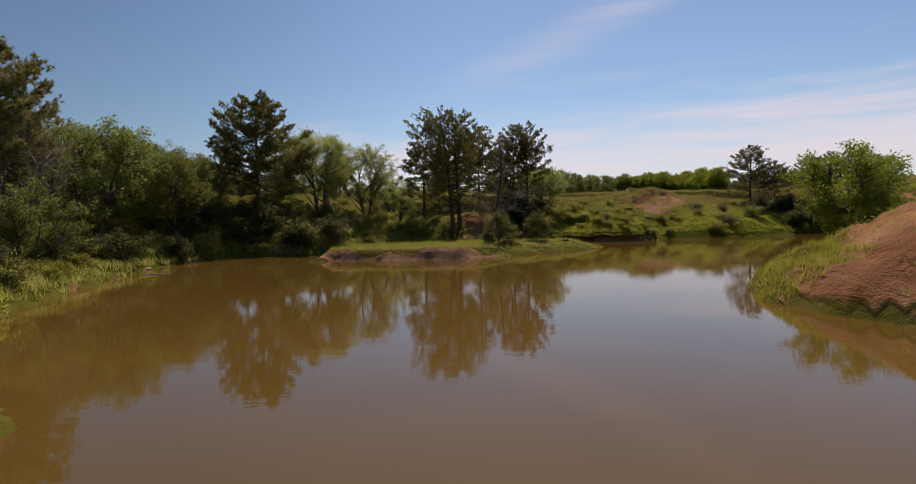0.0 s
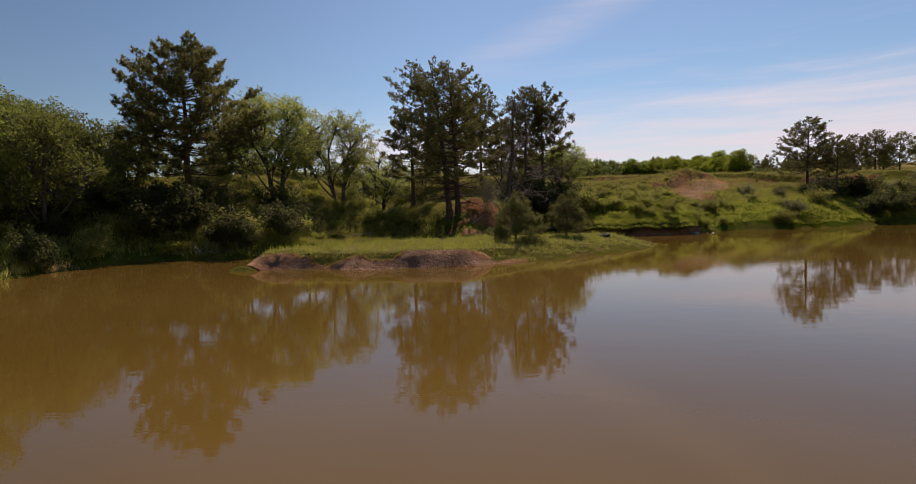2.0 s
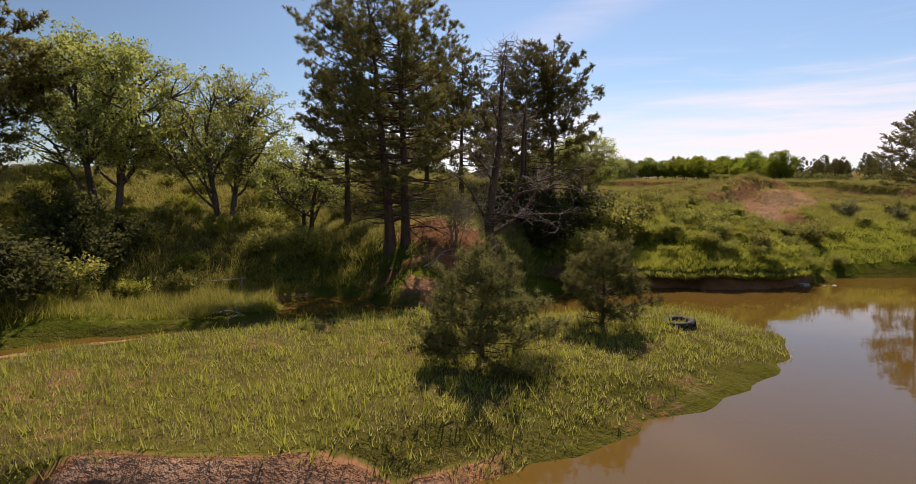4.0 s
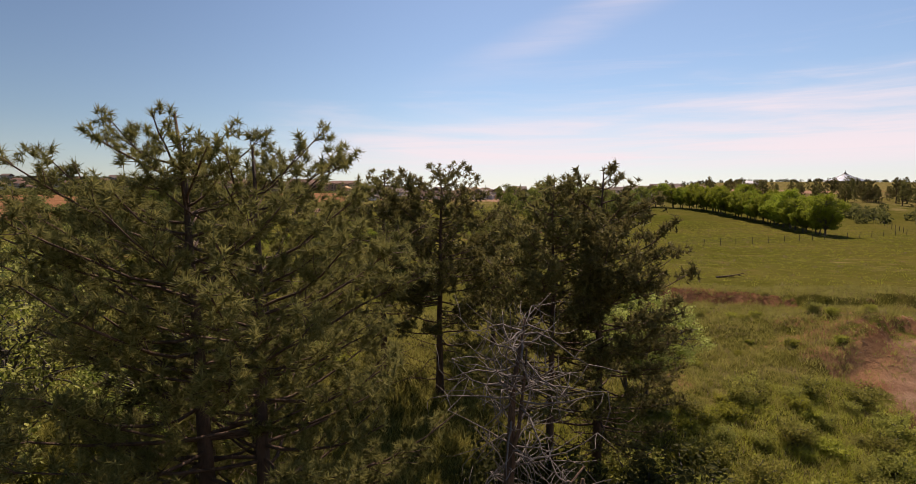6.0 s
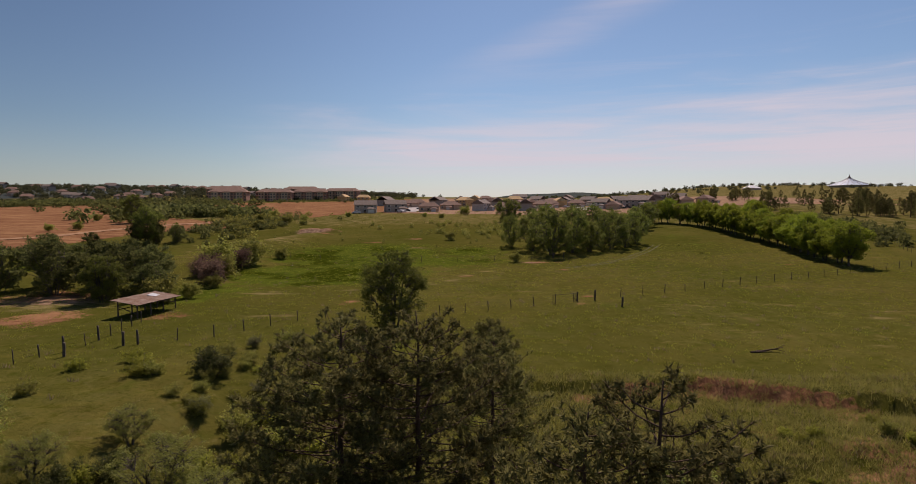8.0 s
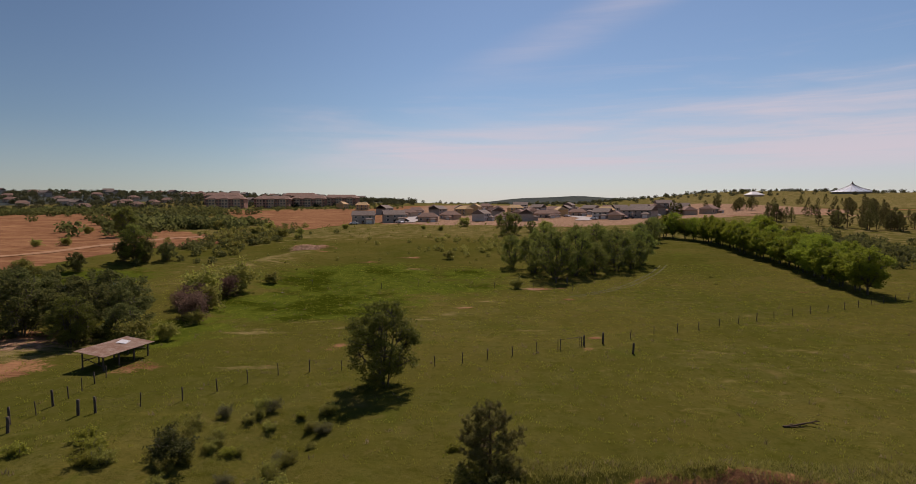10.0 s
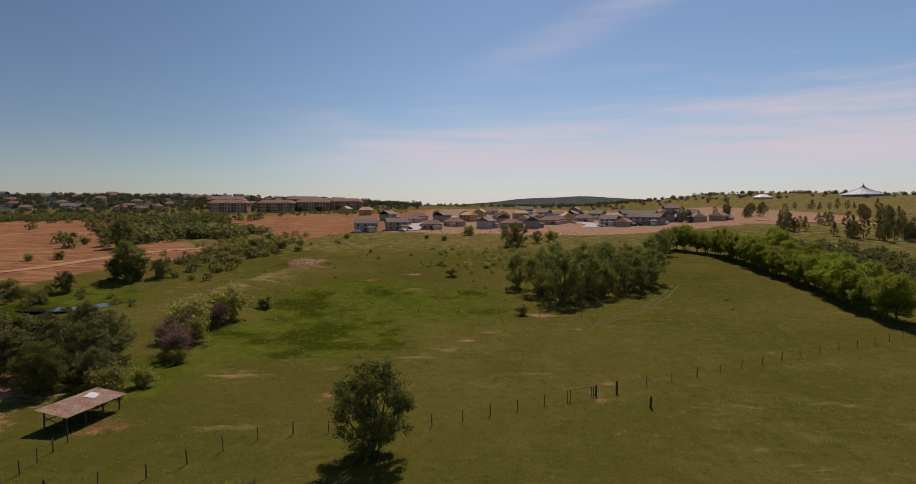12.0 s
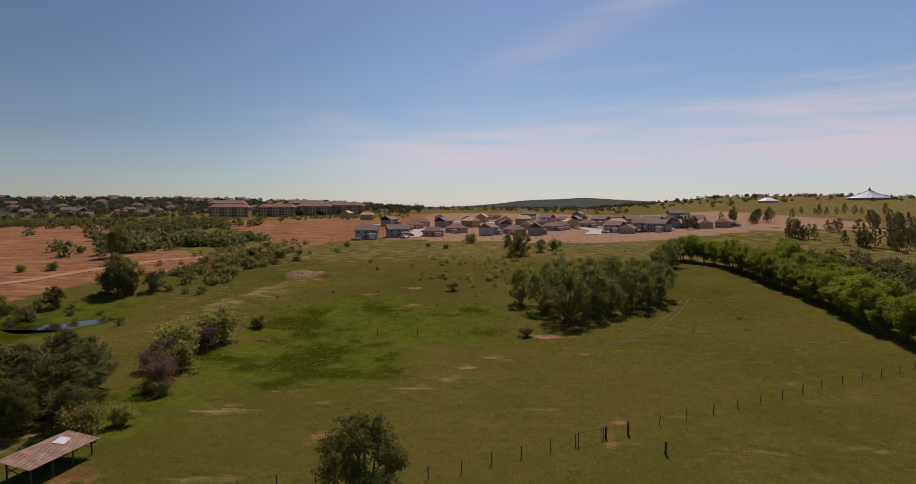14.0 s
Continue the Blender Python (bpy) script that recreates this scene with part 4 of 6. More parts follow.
# cottonwoods and willows
cot_1 = plant_top(lobed_tree("cottonwood_tree", 10.0, 4.8, 21, M_COTTON, lobes=20, clumps=70, leaves=20, size=0.085, clump=0.40, start=0.16, tr=0.28, stems=2, lobe=0.34, label="pale green cottonwood with an open crown"), 10.0, -16.8, 74.2, 14.2)
cot_2 = plant_top(lobed_tree("cottonwood_tree", 9.0, 4.3, 22, M_COTTON, lobes=17, clumps=70, leaves=16, size=0.085, clump=0.38, start=0.16, tr=0.26, stems=2, lobe=0.36, bare=0.3, label="forked pale green cottonwood beside the stand"), 9.0, -12.4, 78.6, 12.6)
for x, y, top, turn in ((-9.6, 86.0, 9.4, 1.4), (-7.4, 93.5, 8.2, 2.2), (-11.8, 97.0, 8.3, 0.3), (-15.5, 101.0, 8.4, 3.6), (-16.8, 95.5, 9.0, 5.1), (-4.6, 88.5, 8.6, 4.4)):
    again_top(cot_2, 9.0, x, y, top, turn, "smaller pale green cottonwood in the gully", 1.25)
again_top(cot_2, 9.0, -23.0, 82.0, 14.2, 0.6, "pale green cottonwood behind the broad pine")
again_top(cot_1, 10.0, -19.0, 92.0, 13.0, 3.0)
again_top(cot_2, 9.0, -30.0, 94.0, 13.0, 4.0)
again_top(cot_1, 10.0, 11.5, 90.0, 10.5, 5.0, "small cottonwood at the edge of the pine stand")
cot_3 = plant_top(lobed_tree("willow_tree", 7.5, 4.3, 24, M_WILLOW, stems=3, lobes=18, clumps=60, leaves=20, size=0.09, clump=0.42, start=0.10, tr=0.24, label="spreading olive-green willow over the west shore"), 7.5, -29.5, 52.0, 11.6)
for x, y, top, turn in ((-25.5, 57.0, 9.8, 1.0), (-31.0, 62.0, 11.5, 2.0), (-36.0, 55.0, 13.0, 3.0), (-29.0, 72.0, 10.8, 4.1), (-36, 66, 12.5, 0.4), (-40, 74, 12.5, 1.9), (-27.5, 64.5, 9.6, 2.7)):
    again_top(cot_3, 7.5, x, y, top, turn)
grey_willow = plant_top(lobed_tree("willow_tree", 8.0, 3.9, 25, M_OLIVE, bark=M_TWIG, stems=3, lobes=15, clumps=50, leaves=9, size=0.06, clump=0.42, start=0.16, tr=0.2, bare=0.45, label="half-bare grey willow with dead twigs at its top"), 8.0, -28.5, 43.0, 10.6)
again_top(grey_willow, 8.0, -33.5, 47.0, 12.0, 2.4)
leaning_willow = plant_top(lobed_tree("willow_tree", 5.0, 3.4, 26, M_WILLOW, stems=3, lobes=12, clumps=55, leaves=18, size=0.085, clump=0.40, start=0.06, tr=0.24, label="low dark-stemmed willow leaning over the west shore"), 5.0, -23.5, 37.5, 5.2)
again_top(leaning_willow, 5.0, -27.5, 33.0, 5.6, 2.0)
spring_tree = plant_top(lobed_tree("willow_tree", 6.0, 3.7, 23, M_SPRING, stems=4, lobes=16, clumps=60, leaves=20, size=0.085, clump=0.42, start=0.02, tr=0.2, label="bright green willow leaning over the east bank"), 6.0, 23.8, 42.5, 7.2)

# ==== scrub on the banks ====
shrubs = {
    "green": plant(broadleaf("shrub", 1.9, 1.15, 41, M_BUSH, stems=6, limbs=5, sprays=30, leaves=11, size=0.078, spray=0.2, start=0.15, tr=0.05, category="shrub", label="leafy green shrub on the bank"), -6.0, 74.0),
    "olive": plant(broadleaf("sagebrush", 1.6, 1.2, 42, M_OLIVE, stems=6, limbs=5, sprays=26, leaves=11, size=0.066, spray=0.18, start=0.15, tr=0.045, category="shrub", label="grey-green shrub with small leaves"), 33.5, 92.0),
    "dark": plant(broadleaf("thicket_shrub", 2.6, 1.6, 43, M_DARKBUSH, stems=6, limbs=6, sprays=34, leaves=12, size=0.10, spray=0.25, start=0.12, tr=0.06, category="shrub", label="dense dark thicket shrub"), -19.0, 64.0),
    "low": plant(broadleaf("low_bush", 1.0, 1.1, 44, M_REED, stems=7, limbs=4, sprays=20, leaves=12, size=0.075, spray=0.17, start=0.1, tr=0.03, category="shrub", label="low fresh green scrub"), 12.5, 78.0),
    "twiggy": plant(broadleaf("shrub", 3.4, 1.5, 45, M_OLIVE, bark=M_DEAD, stems=8, limbs=8, sprays=26, leaves=9, size=0.045, spray=0.25, start=0.2, tr=0.05, category="shrub", label="half-bare twiggy grey shrub below the pines", open_stem=0.3), 2.0, 72.6),
}


def shore_d(x, y):
    return float(side_distance(np.array([x]), np.array([y]), SHORE)[0])


def scatter_shrubs(kinds, n, x0, x1, y0, y1, dmin, dmax, smin, smax, seed, clear=()):
    g = np.random.default_rng(seed)
    left = n
    for _ in range(n * 40):
        x, y = g.uniform(x0, x1), g.uniform(y0, y1)
        d = shore_d(x, y)
        if not dmin < d < dmax or any((x - a) ** 2 + (y - b) ** 2 < r * r for a, b, r in clear):
            continue
        k = kinds[g.integers(len(kinds))]
        again(shrubs[k], x, y, g.uniform(0, 6.3), g.uniform(smin, smax), tall=g.uniform(0.75, 1.15))
        left -= 1
        if left == 0:
            return


CLAY = [(1.0, 73.3, 3.4), (0.2, 70.8, 2.0), (1.2, 76.6, 2.2), (26.8, 94.0, 2.4), (28.2, 91.0, 2.2), (30, 96.6, 3.8), (34.5, 99.5, 3.6), (38.5, 101.5, 2.4), (1.5, 69.4, 1.7), (2.9, 71.6, 1.5), (3.7, 70.4, 0.8)]
scatter_shrubs(("dark", "dark", "green"), 34, -28, -12, 59, 72, 0.6, 12, 0.8, 1.35, 51)
scatter_shrubs(("green", "green", "low", "green", "low"), 40, -24, -3, 66, 98, 2.5, 26, 0.5, 1.05, 52, CLAY)
scatter_shrubs(("dark", "green"), 14, 5, 11, 74, 84, 0.8, 12, 0.9, 1.5, 53, CLAY)
scatter_shrubs(("low", "green", "low", "green", "green", "low"), 120, 9, 27, 74.5, 94, 0.3, 15, 0.45, 0.85, 54, CLAY)
scatter_shrubs(("green", "low", "green", "olive"), 30, 24, 62, 79, 104, 0.6, 16, 0.5, 1.25, 55, CLAY)
scatter_shrubs(("dark", "dark", "green"), 12, 41, 52, 84, 96, 0.6, 12, 0.9, 1.3, 56)
scatter_shrubs(("green", "dark", "low"), 38, -38, -15, 22, 60, 0.8, 16, 0.7, 1.4, 57)
scatter_shrubs(("green", "dark", "low"), 20, -34, 4, 96, 116, 20, 90, 0.6, 1.2, 58)
scatter_shrubs(("green", "low", "olive", "green"), 44, -17.5, -7.5, 106, 121.5, 20, 90, 0.4, 0.8, 60)
scatter_shrubs(("green", "low", "dark"), 26, -16, -5, 86, 108, 16, 90, 0.6, 1.1, 68)
scatter_shrubs(("green", "low", "low"), 26, 10, 44, 94, 107, 16, 60, 0.3, 0.6, 69, CLAY)
scatter_shrubs(("green", "low", "low"), 22, -20, -6, 69, 84, 2.4, 16, 0.5, 0.95, 67, CLAY)
scatter_shrubs(("low", "green", "low"), 34, 9, 22, 73.5, 78.5, 0.5, 3.5, 0.35, 0.6, 65)
scatter_shrubs(("low", "green", "low", "green", "dark"), 40, -38, -12, 20, 60, 0.4, 5.0, 0.5, 0.95, 66)
again(shrubs["olive"], 43.0, 93.0, 1.0, 1.7, "large silver-grey shrub on the bank")
again(shrubs["olive"], 60.0, 98.0, 2.0, 2.2, "large silver-grey shrub on the bank")


def grass_stuff(name, label, mat, n, x0, x1, y0, y1, seed, keep, h0, h1, blades=7, width=0.016, lean=0.35, spread=0.09):
    """Many grass tufts in one mesh, rooted on the ground."""
    g = np.random.default_rng(seed)
    x, y = g.uniform(x0, x1, n), g.uniform(y0, y1, n)
    m = keep(x, y, g)
    x, y = x[m], y[m]
    z = height(x, y)
    k = len(x)
    c = np.stack([x, y, z - 0.02], 1)[:, None] + np.concatenate([g.normal(0, spread, (k, blades, 2)), np.zeros((k, blades, 1))], 2)
    hh = (g.uniform(h0, h1, (k, 1)) * g.uniform(0.6, 1.1, (k, blades)))[..., None]
    tip = c + np.concatenate([g.normal(0, lean, (k, blades, 2)) * hh, hh], 2)
    a = g.uniform(0, 2 * np.pi, (k, blades, 1))
    side = np.concatenate([np.cos(a), np.sin(a), np.zeros_like(a)], 2) * width
    V = np.stack([c - side, c + side, tip], 2).reshape(-1, 3)
    ob = mesh_object(name, V, np.arange(len(V)).reshape(-1, 3), mat, False)
    return tagged(ob, label, "grass", kind="stuff")


def on_island(x, y, g):
    return -side_distance(x, y, ISLAND) + value_noise(x / 1.4, y / 1.4, 58) * 0.8 > np.where(x > 2.5, 0.15, 0.62) + 0.8 * g.random(x.shape) ** 2


def on_bank(lo, hi, power=1.0):
    def f(x, y, g):
        d = side_distance(x, y, SHORE)
        clay = np.zeros(x.shape, bool)
        for a, b, r in CLAY:
            clay |= (x - a) ** 2 + (y - b) ** 2 < (r * 0.9) ** 2
        return (d > lo) & (d < hi) & ~clay & (g.random(x.shape) < power)
    return f


grass_stuff("island_grass", "short green and straw-coloured grass on the island", M_GRASS, 17000, -12, 15, 50, 68, 61, on_island, 0.07, 0.18, width=0.012)
grass_stuff("island_weeds", "taller tufts of weeds on the island", M_REED, 2600, -12, 15, 50, 68, 62, on_island, 0.2, 0.45, width=0.014)
grass_stuff("dry_island_grass", "dry straw between the island grass", M_STRAW, 10000, -12, 15, 50, 68, 63, on_island, 0.06, 0.18, width=0.010)
grass_stuff("bank_grass", "lush grass on the pond bank", M_REED, 42000, 7, 64, 73, 100, 64, on_bank(0.75, 15), 0.15, 0.45, width=0.014, spread=0.12, lean=0.5)
grass_stuff("gully_grass", "tall grass and weeds in the gully", M_GRASS, 34000, -26, 6, 60, 100, 65, on_bank(0.8, 30), 0.18, 0.55, width=0.014, spread=0.12, lean=0.5)
grass_stuff("channel_grass", "bright grass along the narrow channel", M_REED, 7000, -22, 2, 58, 74, 66, on_bank(0.55, 4.5), 0.2, 0.5, width=0.016)
grass_stuff("shore_grass", "grass on the west shore of the pond", M_GRASS, 15000, -36, -5, 12, 60, 67, on_bank(0.2, 14), 0.25, 0.55, width=0.024, spread=0.14)
grass_stuff("east_grass", "green grass at the foot of the clay slope", M_REED, 4200, 11, 19, 27, 43, 68, on_bank(0.1, 3.5), 0.15, 0.35, width=0.016)
grass_stuff("pasture_straw", "pale dry tussocks scattered over the pasture", M_STRAW, 1100, -34, 80, 98, 200, 70, on_bank(20, 200, 0.7), 0.2, 0.45, width=0.03, spread=0.16)

grass_stuff("terrace_grass", "rough grass below the cut bank", M_GRASS, 30000, 4, 64, 84, 113, 71, on_bank(8, 45), 0.18, 0.55, width=0.015, spread=0.14, lean=0.5)
grass_stuff("terrace_straw", "dry stalks below the cut bank", M_STRAW, 2600, 4, 64, 84, 113, 72, on_bank(8, 45), 0.2, 0.5, width=0.016, spread=0.16)
grass_stuff("pasture_weeds", "grass tufts scattered over the pasture", M_REED, 12000, -60, 95, 112, 220, 73, on_bank(20, 260), 0.10, 0.26, width=0.03, spread=0.22)


def clods(name, label, mat, n, x0, x1, y0, y1, seed, keep, r0, r1):
    """Loose lumps of earth lying on bare clay, in one mesh."""
    g = np.random.default_rng(seed)
    x, y = g.uniform(x0, x1, n), g.uniform(y0, y1, n)
    m = keep(x, y, g)
    x, y = x[m], y[m]
    k = len(x)
    r = (r0 + (r1 - r0) * g.random((k, 1, 1)) ** 3)
    octa = np.array([(1, 0, 0), (0, 1, 0), (-1, 0, 0), (0, -1, 0), (0, 0, 0.45), (0, 0, -0.6)])
    V = np.stack([x, y, height(x, y)], 1)[:, None] + octa[None] * r * g.uniform(0.55, 1.3, (k, 6, 3))
    F = np.array([(0, 1, 4), (1, 2, 4), (2, 3, 4), (3, 0, 4), (1, 0, 5), (2, 1, 5), (3, 2, 5), (0, 3, 5)])
    F = (F[None] + 6 * np.arange(k)[:, None, None]).reshape(-1, 3)
    return tagged(mesh_object(name, V.reshape(-1, 3), F, mat, False), label, "earth", kind="stuff")


def on_clay(x, y, g):
    bare = np.zeros(x.shape, bool)
    for a, b, r in CLAY[:-1]:
        bare |= (x - a) ** 2 + (y - b) ** 2 < (r * 1.05) ** 2
    return bare & (side_distance(x, y, SHORE) > 0.2)


def on_east_slope(x, y, g):
    d = side_distance(x, y, SHORE)
    return (d > 0.8) & (d < 11) & (y < 50)


def on_island_edge(x, y, g):
    e = -side_distance(x, y, ISLAND)
    return (e > -0.1) & (e < 0.5) & (x < 4) & (y < 58)


M_CLOD = rough_material("clay_clods", (0.20, 0.115, 0.072), (0.36, 0.23, 0.15), 1.2)
clods("clay_clods", "crumbled clay lumps on the scarred bank", M_CLOD, 15000, -4, 42, 68, 104, 141, on_clay, 0.015, 0.09)
clods("clay_clods", "crumbled clay lumps on the bare east slope", M_CLOD, 7000, 11, 30, 14, 50, 142, on_east_slope, 0.008, 0.04)
clods("clay_clods", "crumbled clay along the island's broken edge", M_CLOD, 1800, -13, 5, 49, 58, 143, on_island_edge, 0.01, 0.06)
grass_stuff("slope_weeds", "sparse dry weeds on the bare clay slope", M_GRASS, 1500, 11, 30, 14, 50, 144, on_east_slope, 0.12, 0.4, width=0.012)
grass_stuff("scar_weeds", "sparse weeds on the scarred clay bank", M_GRASS, 9000, -4, 42, 68, 104, 145, on_clay, 0.12, 0.4, width=0.014)


def turf_ledge():
    """The overhanging turf lip above the undercut bank."""
    line = np.array([(8.0, 72.7), (9.8, 73.5), (11.2, 74.2), (14.0, 74.35), (16.8, 74.4), (19.5, 74.6), (21.2, 75.8)])
    t = np.linspace(0, len(line) - 1, 90)
    p = np.stack([np.interp(t, range(len(line)), line[:, k]) for k in range(2)], 1)
    tan = np.gradient(p, axis=0)
    nrm = np.stack([-tan[:, 1], tan[:, 0]], 1)
    nrm /= np.linalg.norm(nrm, axis=1, keepdims=True)
    jag = value_noise(p[:, 0] / 0.9, p[:, 1] / 0.9, 61) * 0.7 + value_noise(p[:, 0] / 0.3, p[:, 1] / 0.3, 62) * 0.25
    taper = np.minimum(1, np.minimum(np.arange(90), 89 - np.arange(90)) / 10)
    rows_v = []
    for f in np.linspace(0, 1, 7):
        off = 1.7 - f * (2.25 + jag)
        q = p + nrm * (off * (0.3 + 0.7 * taper))[:, None]
        inner = height(p[:, 0] + nrm[:, 0] * 1.7, p[:, 1] + nrm[:, 1] * 1.7)
        z = inner * (1 - f) + (0.78 + 0.5 * jag) * f + 0.06
        rows_v.append(np.concatenate([q, z[:, None]], 1))
    top = np.stack(rows_v)
    bot = top - np.array([0, 0, 0.24])
    V = np.concatenate([top.reshape(-1, 3), bot.reshape(-1, 3)])
    n, k = 90, 7
    idx = np.arange(n * k).reshape(k, n)
    F = []
    for i in range(k - 1):
        for j in range(n - 1):
            a, b, c, d = idx[i, j], idx[i, j + 1], idx[i + 1, j + 1], idx[i + 1, j]
            F += [[a, d, c, b], [a + n * k, b + n * k, c + n * k, d + n * k]]
    for j in range(n - 1):
        a, b = idx[k - 1, j], idx[k - 1, j + 1]
        F.append([a, a + n * k, b + n * k, b])
    ledge = tagged(mesh_object("turf_ledge", V, F, M_TURF), "overhanging grassy turf lip above the undercut bank", "bank", kind="structure")
    g = np.random.default_rng(75)
    m = 5200
    i, j = g.integers(1, k, m), g.integers(2, n - 2, m)
    w = np.where(i == k - 1, 1.0, g.random(m))[:, None]
    c = top[i, j] * w + top[i - 1, j] * (1 - w) + np.concatenate([g.normal(0, 0.15, (m, 2)), np.full((m, 1), -0.03)], 1)
    blades = []
    for b in range(5):
        a = g.uniform(0, 6.28, m)
        side = np.stack([np.cos(a), np.sin(a), np.zeros(m)], 1) * 0.02
        hh = g.uniform(0.12, 0.38, m)
        tip = c + np.stack([g.normal(0, 0.5, m) * hh, (g.normal(-0.3, 0.5, m)) * hh, hh * np.where(i == k - 1, g.uniform(-0.7, 0.9, m), 1)], 1)
        blades.append(np.stack([c - side, c + side, tip], 1).reshape(-1, 3))
    V = np.concatenate(blades)
    tagged(mesh_object("ledge_grass", V, np.arange(len(V)).reshape(-1, 3), M_REED, False), "grass hanging over the turf lip", "grass", kind="stuff")


M_TURF = rough_material("turf", (0.070, 0.080, 0.008), (0.110, 0.110, 0.016), 2.0, None, 0.8, dist=0.1, fine=(0.035, 0.030, 0.010))
turf_ledge()


# ==== pasture and distance: trees ====
bush_a = plant_top(lobed_tree("cottonwood_tree", 8.0, 3.1, 71, M_YOUNG, stems=6, lobes=18, clumps=60, leaves=16, size=0.10, clump=0.42, start=0.02, tr=0.16, lobe=0.42, label="leafy young cottonwood clump on the pasture"), 8.0, -4.6, 128.0, 15.4)
row_tree = plant_top(lobed_tree("row_tree", 9.0, 3.5, 72, M_ROW, stems=2, lobes=16, clumps=50, leaves=12, size=0.17, clump=0.6, start=0.08, tr=0.24, lobe=0.46, label="bright green tree in a planted row beside the pasture"), 9.0, 74.8, 182.0, 16.6)
tagged(row_tree, group="tree row")
row_rng = np.random.default_rng(5)
ROW = [(182, 74.8), (203, 77.3), (219, 78.4), (236, 78.2), (252, 78.8), (264, 78.0), (276, 74.5), (286, 68.0)]
for i in range(24):
    y = 186.4 + 4.2 * i
    x = float(np.interp(y, [p[0] for p in ROW], [p[1] for p in ROW])) + row_rng.uniform(-0.7, 0.7)
    again(row_tree, x, y, row_rng.uniform(0, 6.3), row_rng.uniform(0.78, 1.0), tall=row_rng.uniform(0.86, 1.12))
for i in range(9):
    again(row_tree, 84 + i * 1.4 + row_rng.uniform(-2, 2), 205 + i * 8, row_rng.uniform(0, 6.3), row_rng.uniform(0.75, 1.0), "bright green tree behind the planted row")
grove_tree = plant_top(lobed_tree("willow_tree", 10.0, 4.2, 73, M_WILLOW, stems=5, lobes=16, clumps=45, leaves=11, size=0.17, clump=0.6, start=0.04, tr=0.24, bare=0.15, label="tall willow in a grove with dark shade below"), 10.0, 20.5, 198.5, 19.5)
tagged(grove_tree, group="willow grove")
for x, y, s in ((12.5, 215, 0.8), (16.8, 207, 0.95), (25.5, 203, 1.0), (30, 205, 0.9), (36.4, 211, 1.05), (41, 215, 0.95), (45, 221, 0.85), (27, 213, 1.15), (34, 220, 1.1), (20, 215, 1.0), (40, 226, 0.95), (14.7, 299, 1.0), (18, 303, 0.95), (51, 246, 0.85), (57, 258, 0.85), (62, 268, 0.85), (47, 240, 0.8), (66, 280, 0.8), (25.8, 313, 0.6)):
    again(grove_tree, x, y, row_rng.uniform(0, 6.3), s * 0.9, tall=row_rng.uniform(0.95, 1.35))
far_bush = plant(broadleaf("round_bush", 3.6, 2.2, 74, M_BUSH, stems=5, sprays=46, limbs=6, leaves=12, size=0.17, spray=0.4, start=0.1, tr=0.08, category="shrub", label="rounded green shrub on open ground"), -36.6, 141.5)
dark_tree = plant_top(lobed_tree("oak_tree", 7.0, 3.2, 75, M_SCRUB, stems=4, lobes=14, clumps=40, leaves=12, size=0.15, clump=0.5, start=0.0, tr=0.16, label="dark green scrub oak in the draw"), 7.0, -46.0, 146.0, 15.0)
brown_bush = plant(broadleaf("shrub", 4.5, 2.4, 76, M_BROWNBUSH, stems=6, sprays=46, limbs=7, leaves=10, size=0.13, spray=0.45, start=0.15, tr=0.08, category="shrub", label="reddish-brown twiggy shrub at the pasture edge"), -41.5, 167.0)
dark_pine = plant(pine(9.0, 2.6, 77, start=0.12, whorls=9, per=4, dense=2.4, needles=9, tr=0.2, needle_len=0.40, width=0.06, dome=0.3, full=1.6, label="dark pine on the far slope", dead_low=0), 158, 331)
for o, places in (
    (dark_tree, ((-41.5, 148, 0.95), (-49.5, 151, 1.1), (-53, 145, 1.15), (-45, 155, 1.0), (-58, 152, 1.2), (-51, 160, 1.0), (-62, 146, 1.2), (-39.0, 144.0, 0.75), (-86.5, 228, 0.95), (-90.5, 226, 0.85), (-82, 232, 0.8), (-93, 211, 0.75))),
    (far_bush, ((-38.5, 144.5, 0.7), (-34.6, 145.6, 0.65), (-43, 171, 1.6), (-41, 181, 1.6), (-39.5, 166, 1.2), (-36.0, 155, 0.6), (-38.4, 192, 0.7), (-109, 328, 1.3), (-112, 331, 1.2), (-154, 304, 0.9), (-130, 258, 0.8), (-137, 255, 0.7),
                (-82, 270, 1.0), (-81, 292, 1.1), (-85, 318, 1.1), (-73, 272, 0.9), (-70, 292, 1.0), (-73, 256, 0.8), (-78, 262, 0.8), (-66, 300, 0.8), (-62, 285, 0.6), (-2.6, 349, 1.3), (11.5, 186.5, 0.6), (32.4, 320, 1.3), (-3.7, 229.7, 0.7), (-55, 330, 0.7), (-20, 330, 0.6), (-12, 322, 0.6), (-98, 203, 0.8), (-103, 207, 0.9))),
    (brown_bush, ((-37.6, 157.5, 1.0), (-38.9, 161, 0.95), (-40.8, 177, 0.95), (-43.2, 165, 0.8))),
    (bush_a, ((-88.0, 227, 1.35), (-44, 141.5, 0.8), (-130.5, 291, 1.5))),
):
    for x, y, s in places:
        again(o, x, y, row_rng.uniform(0, 6.3), s)
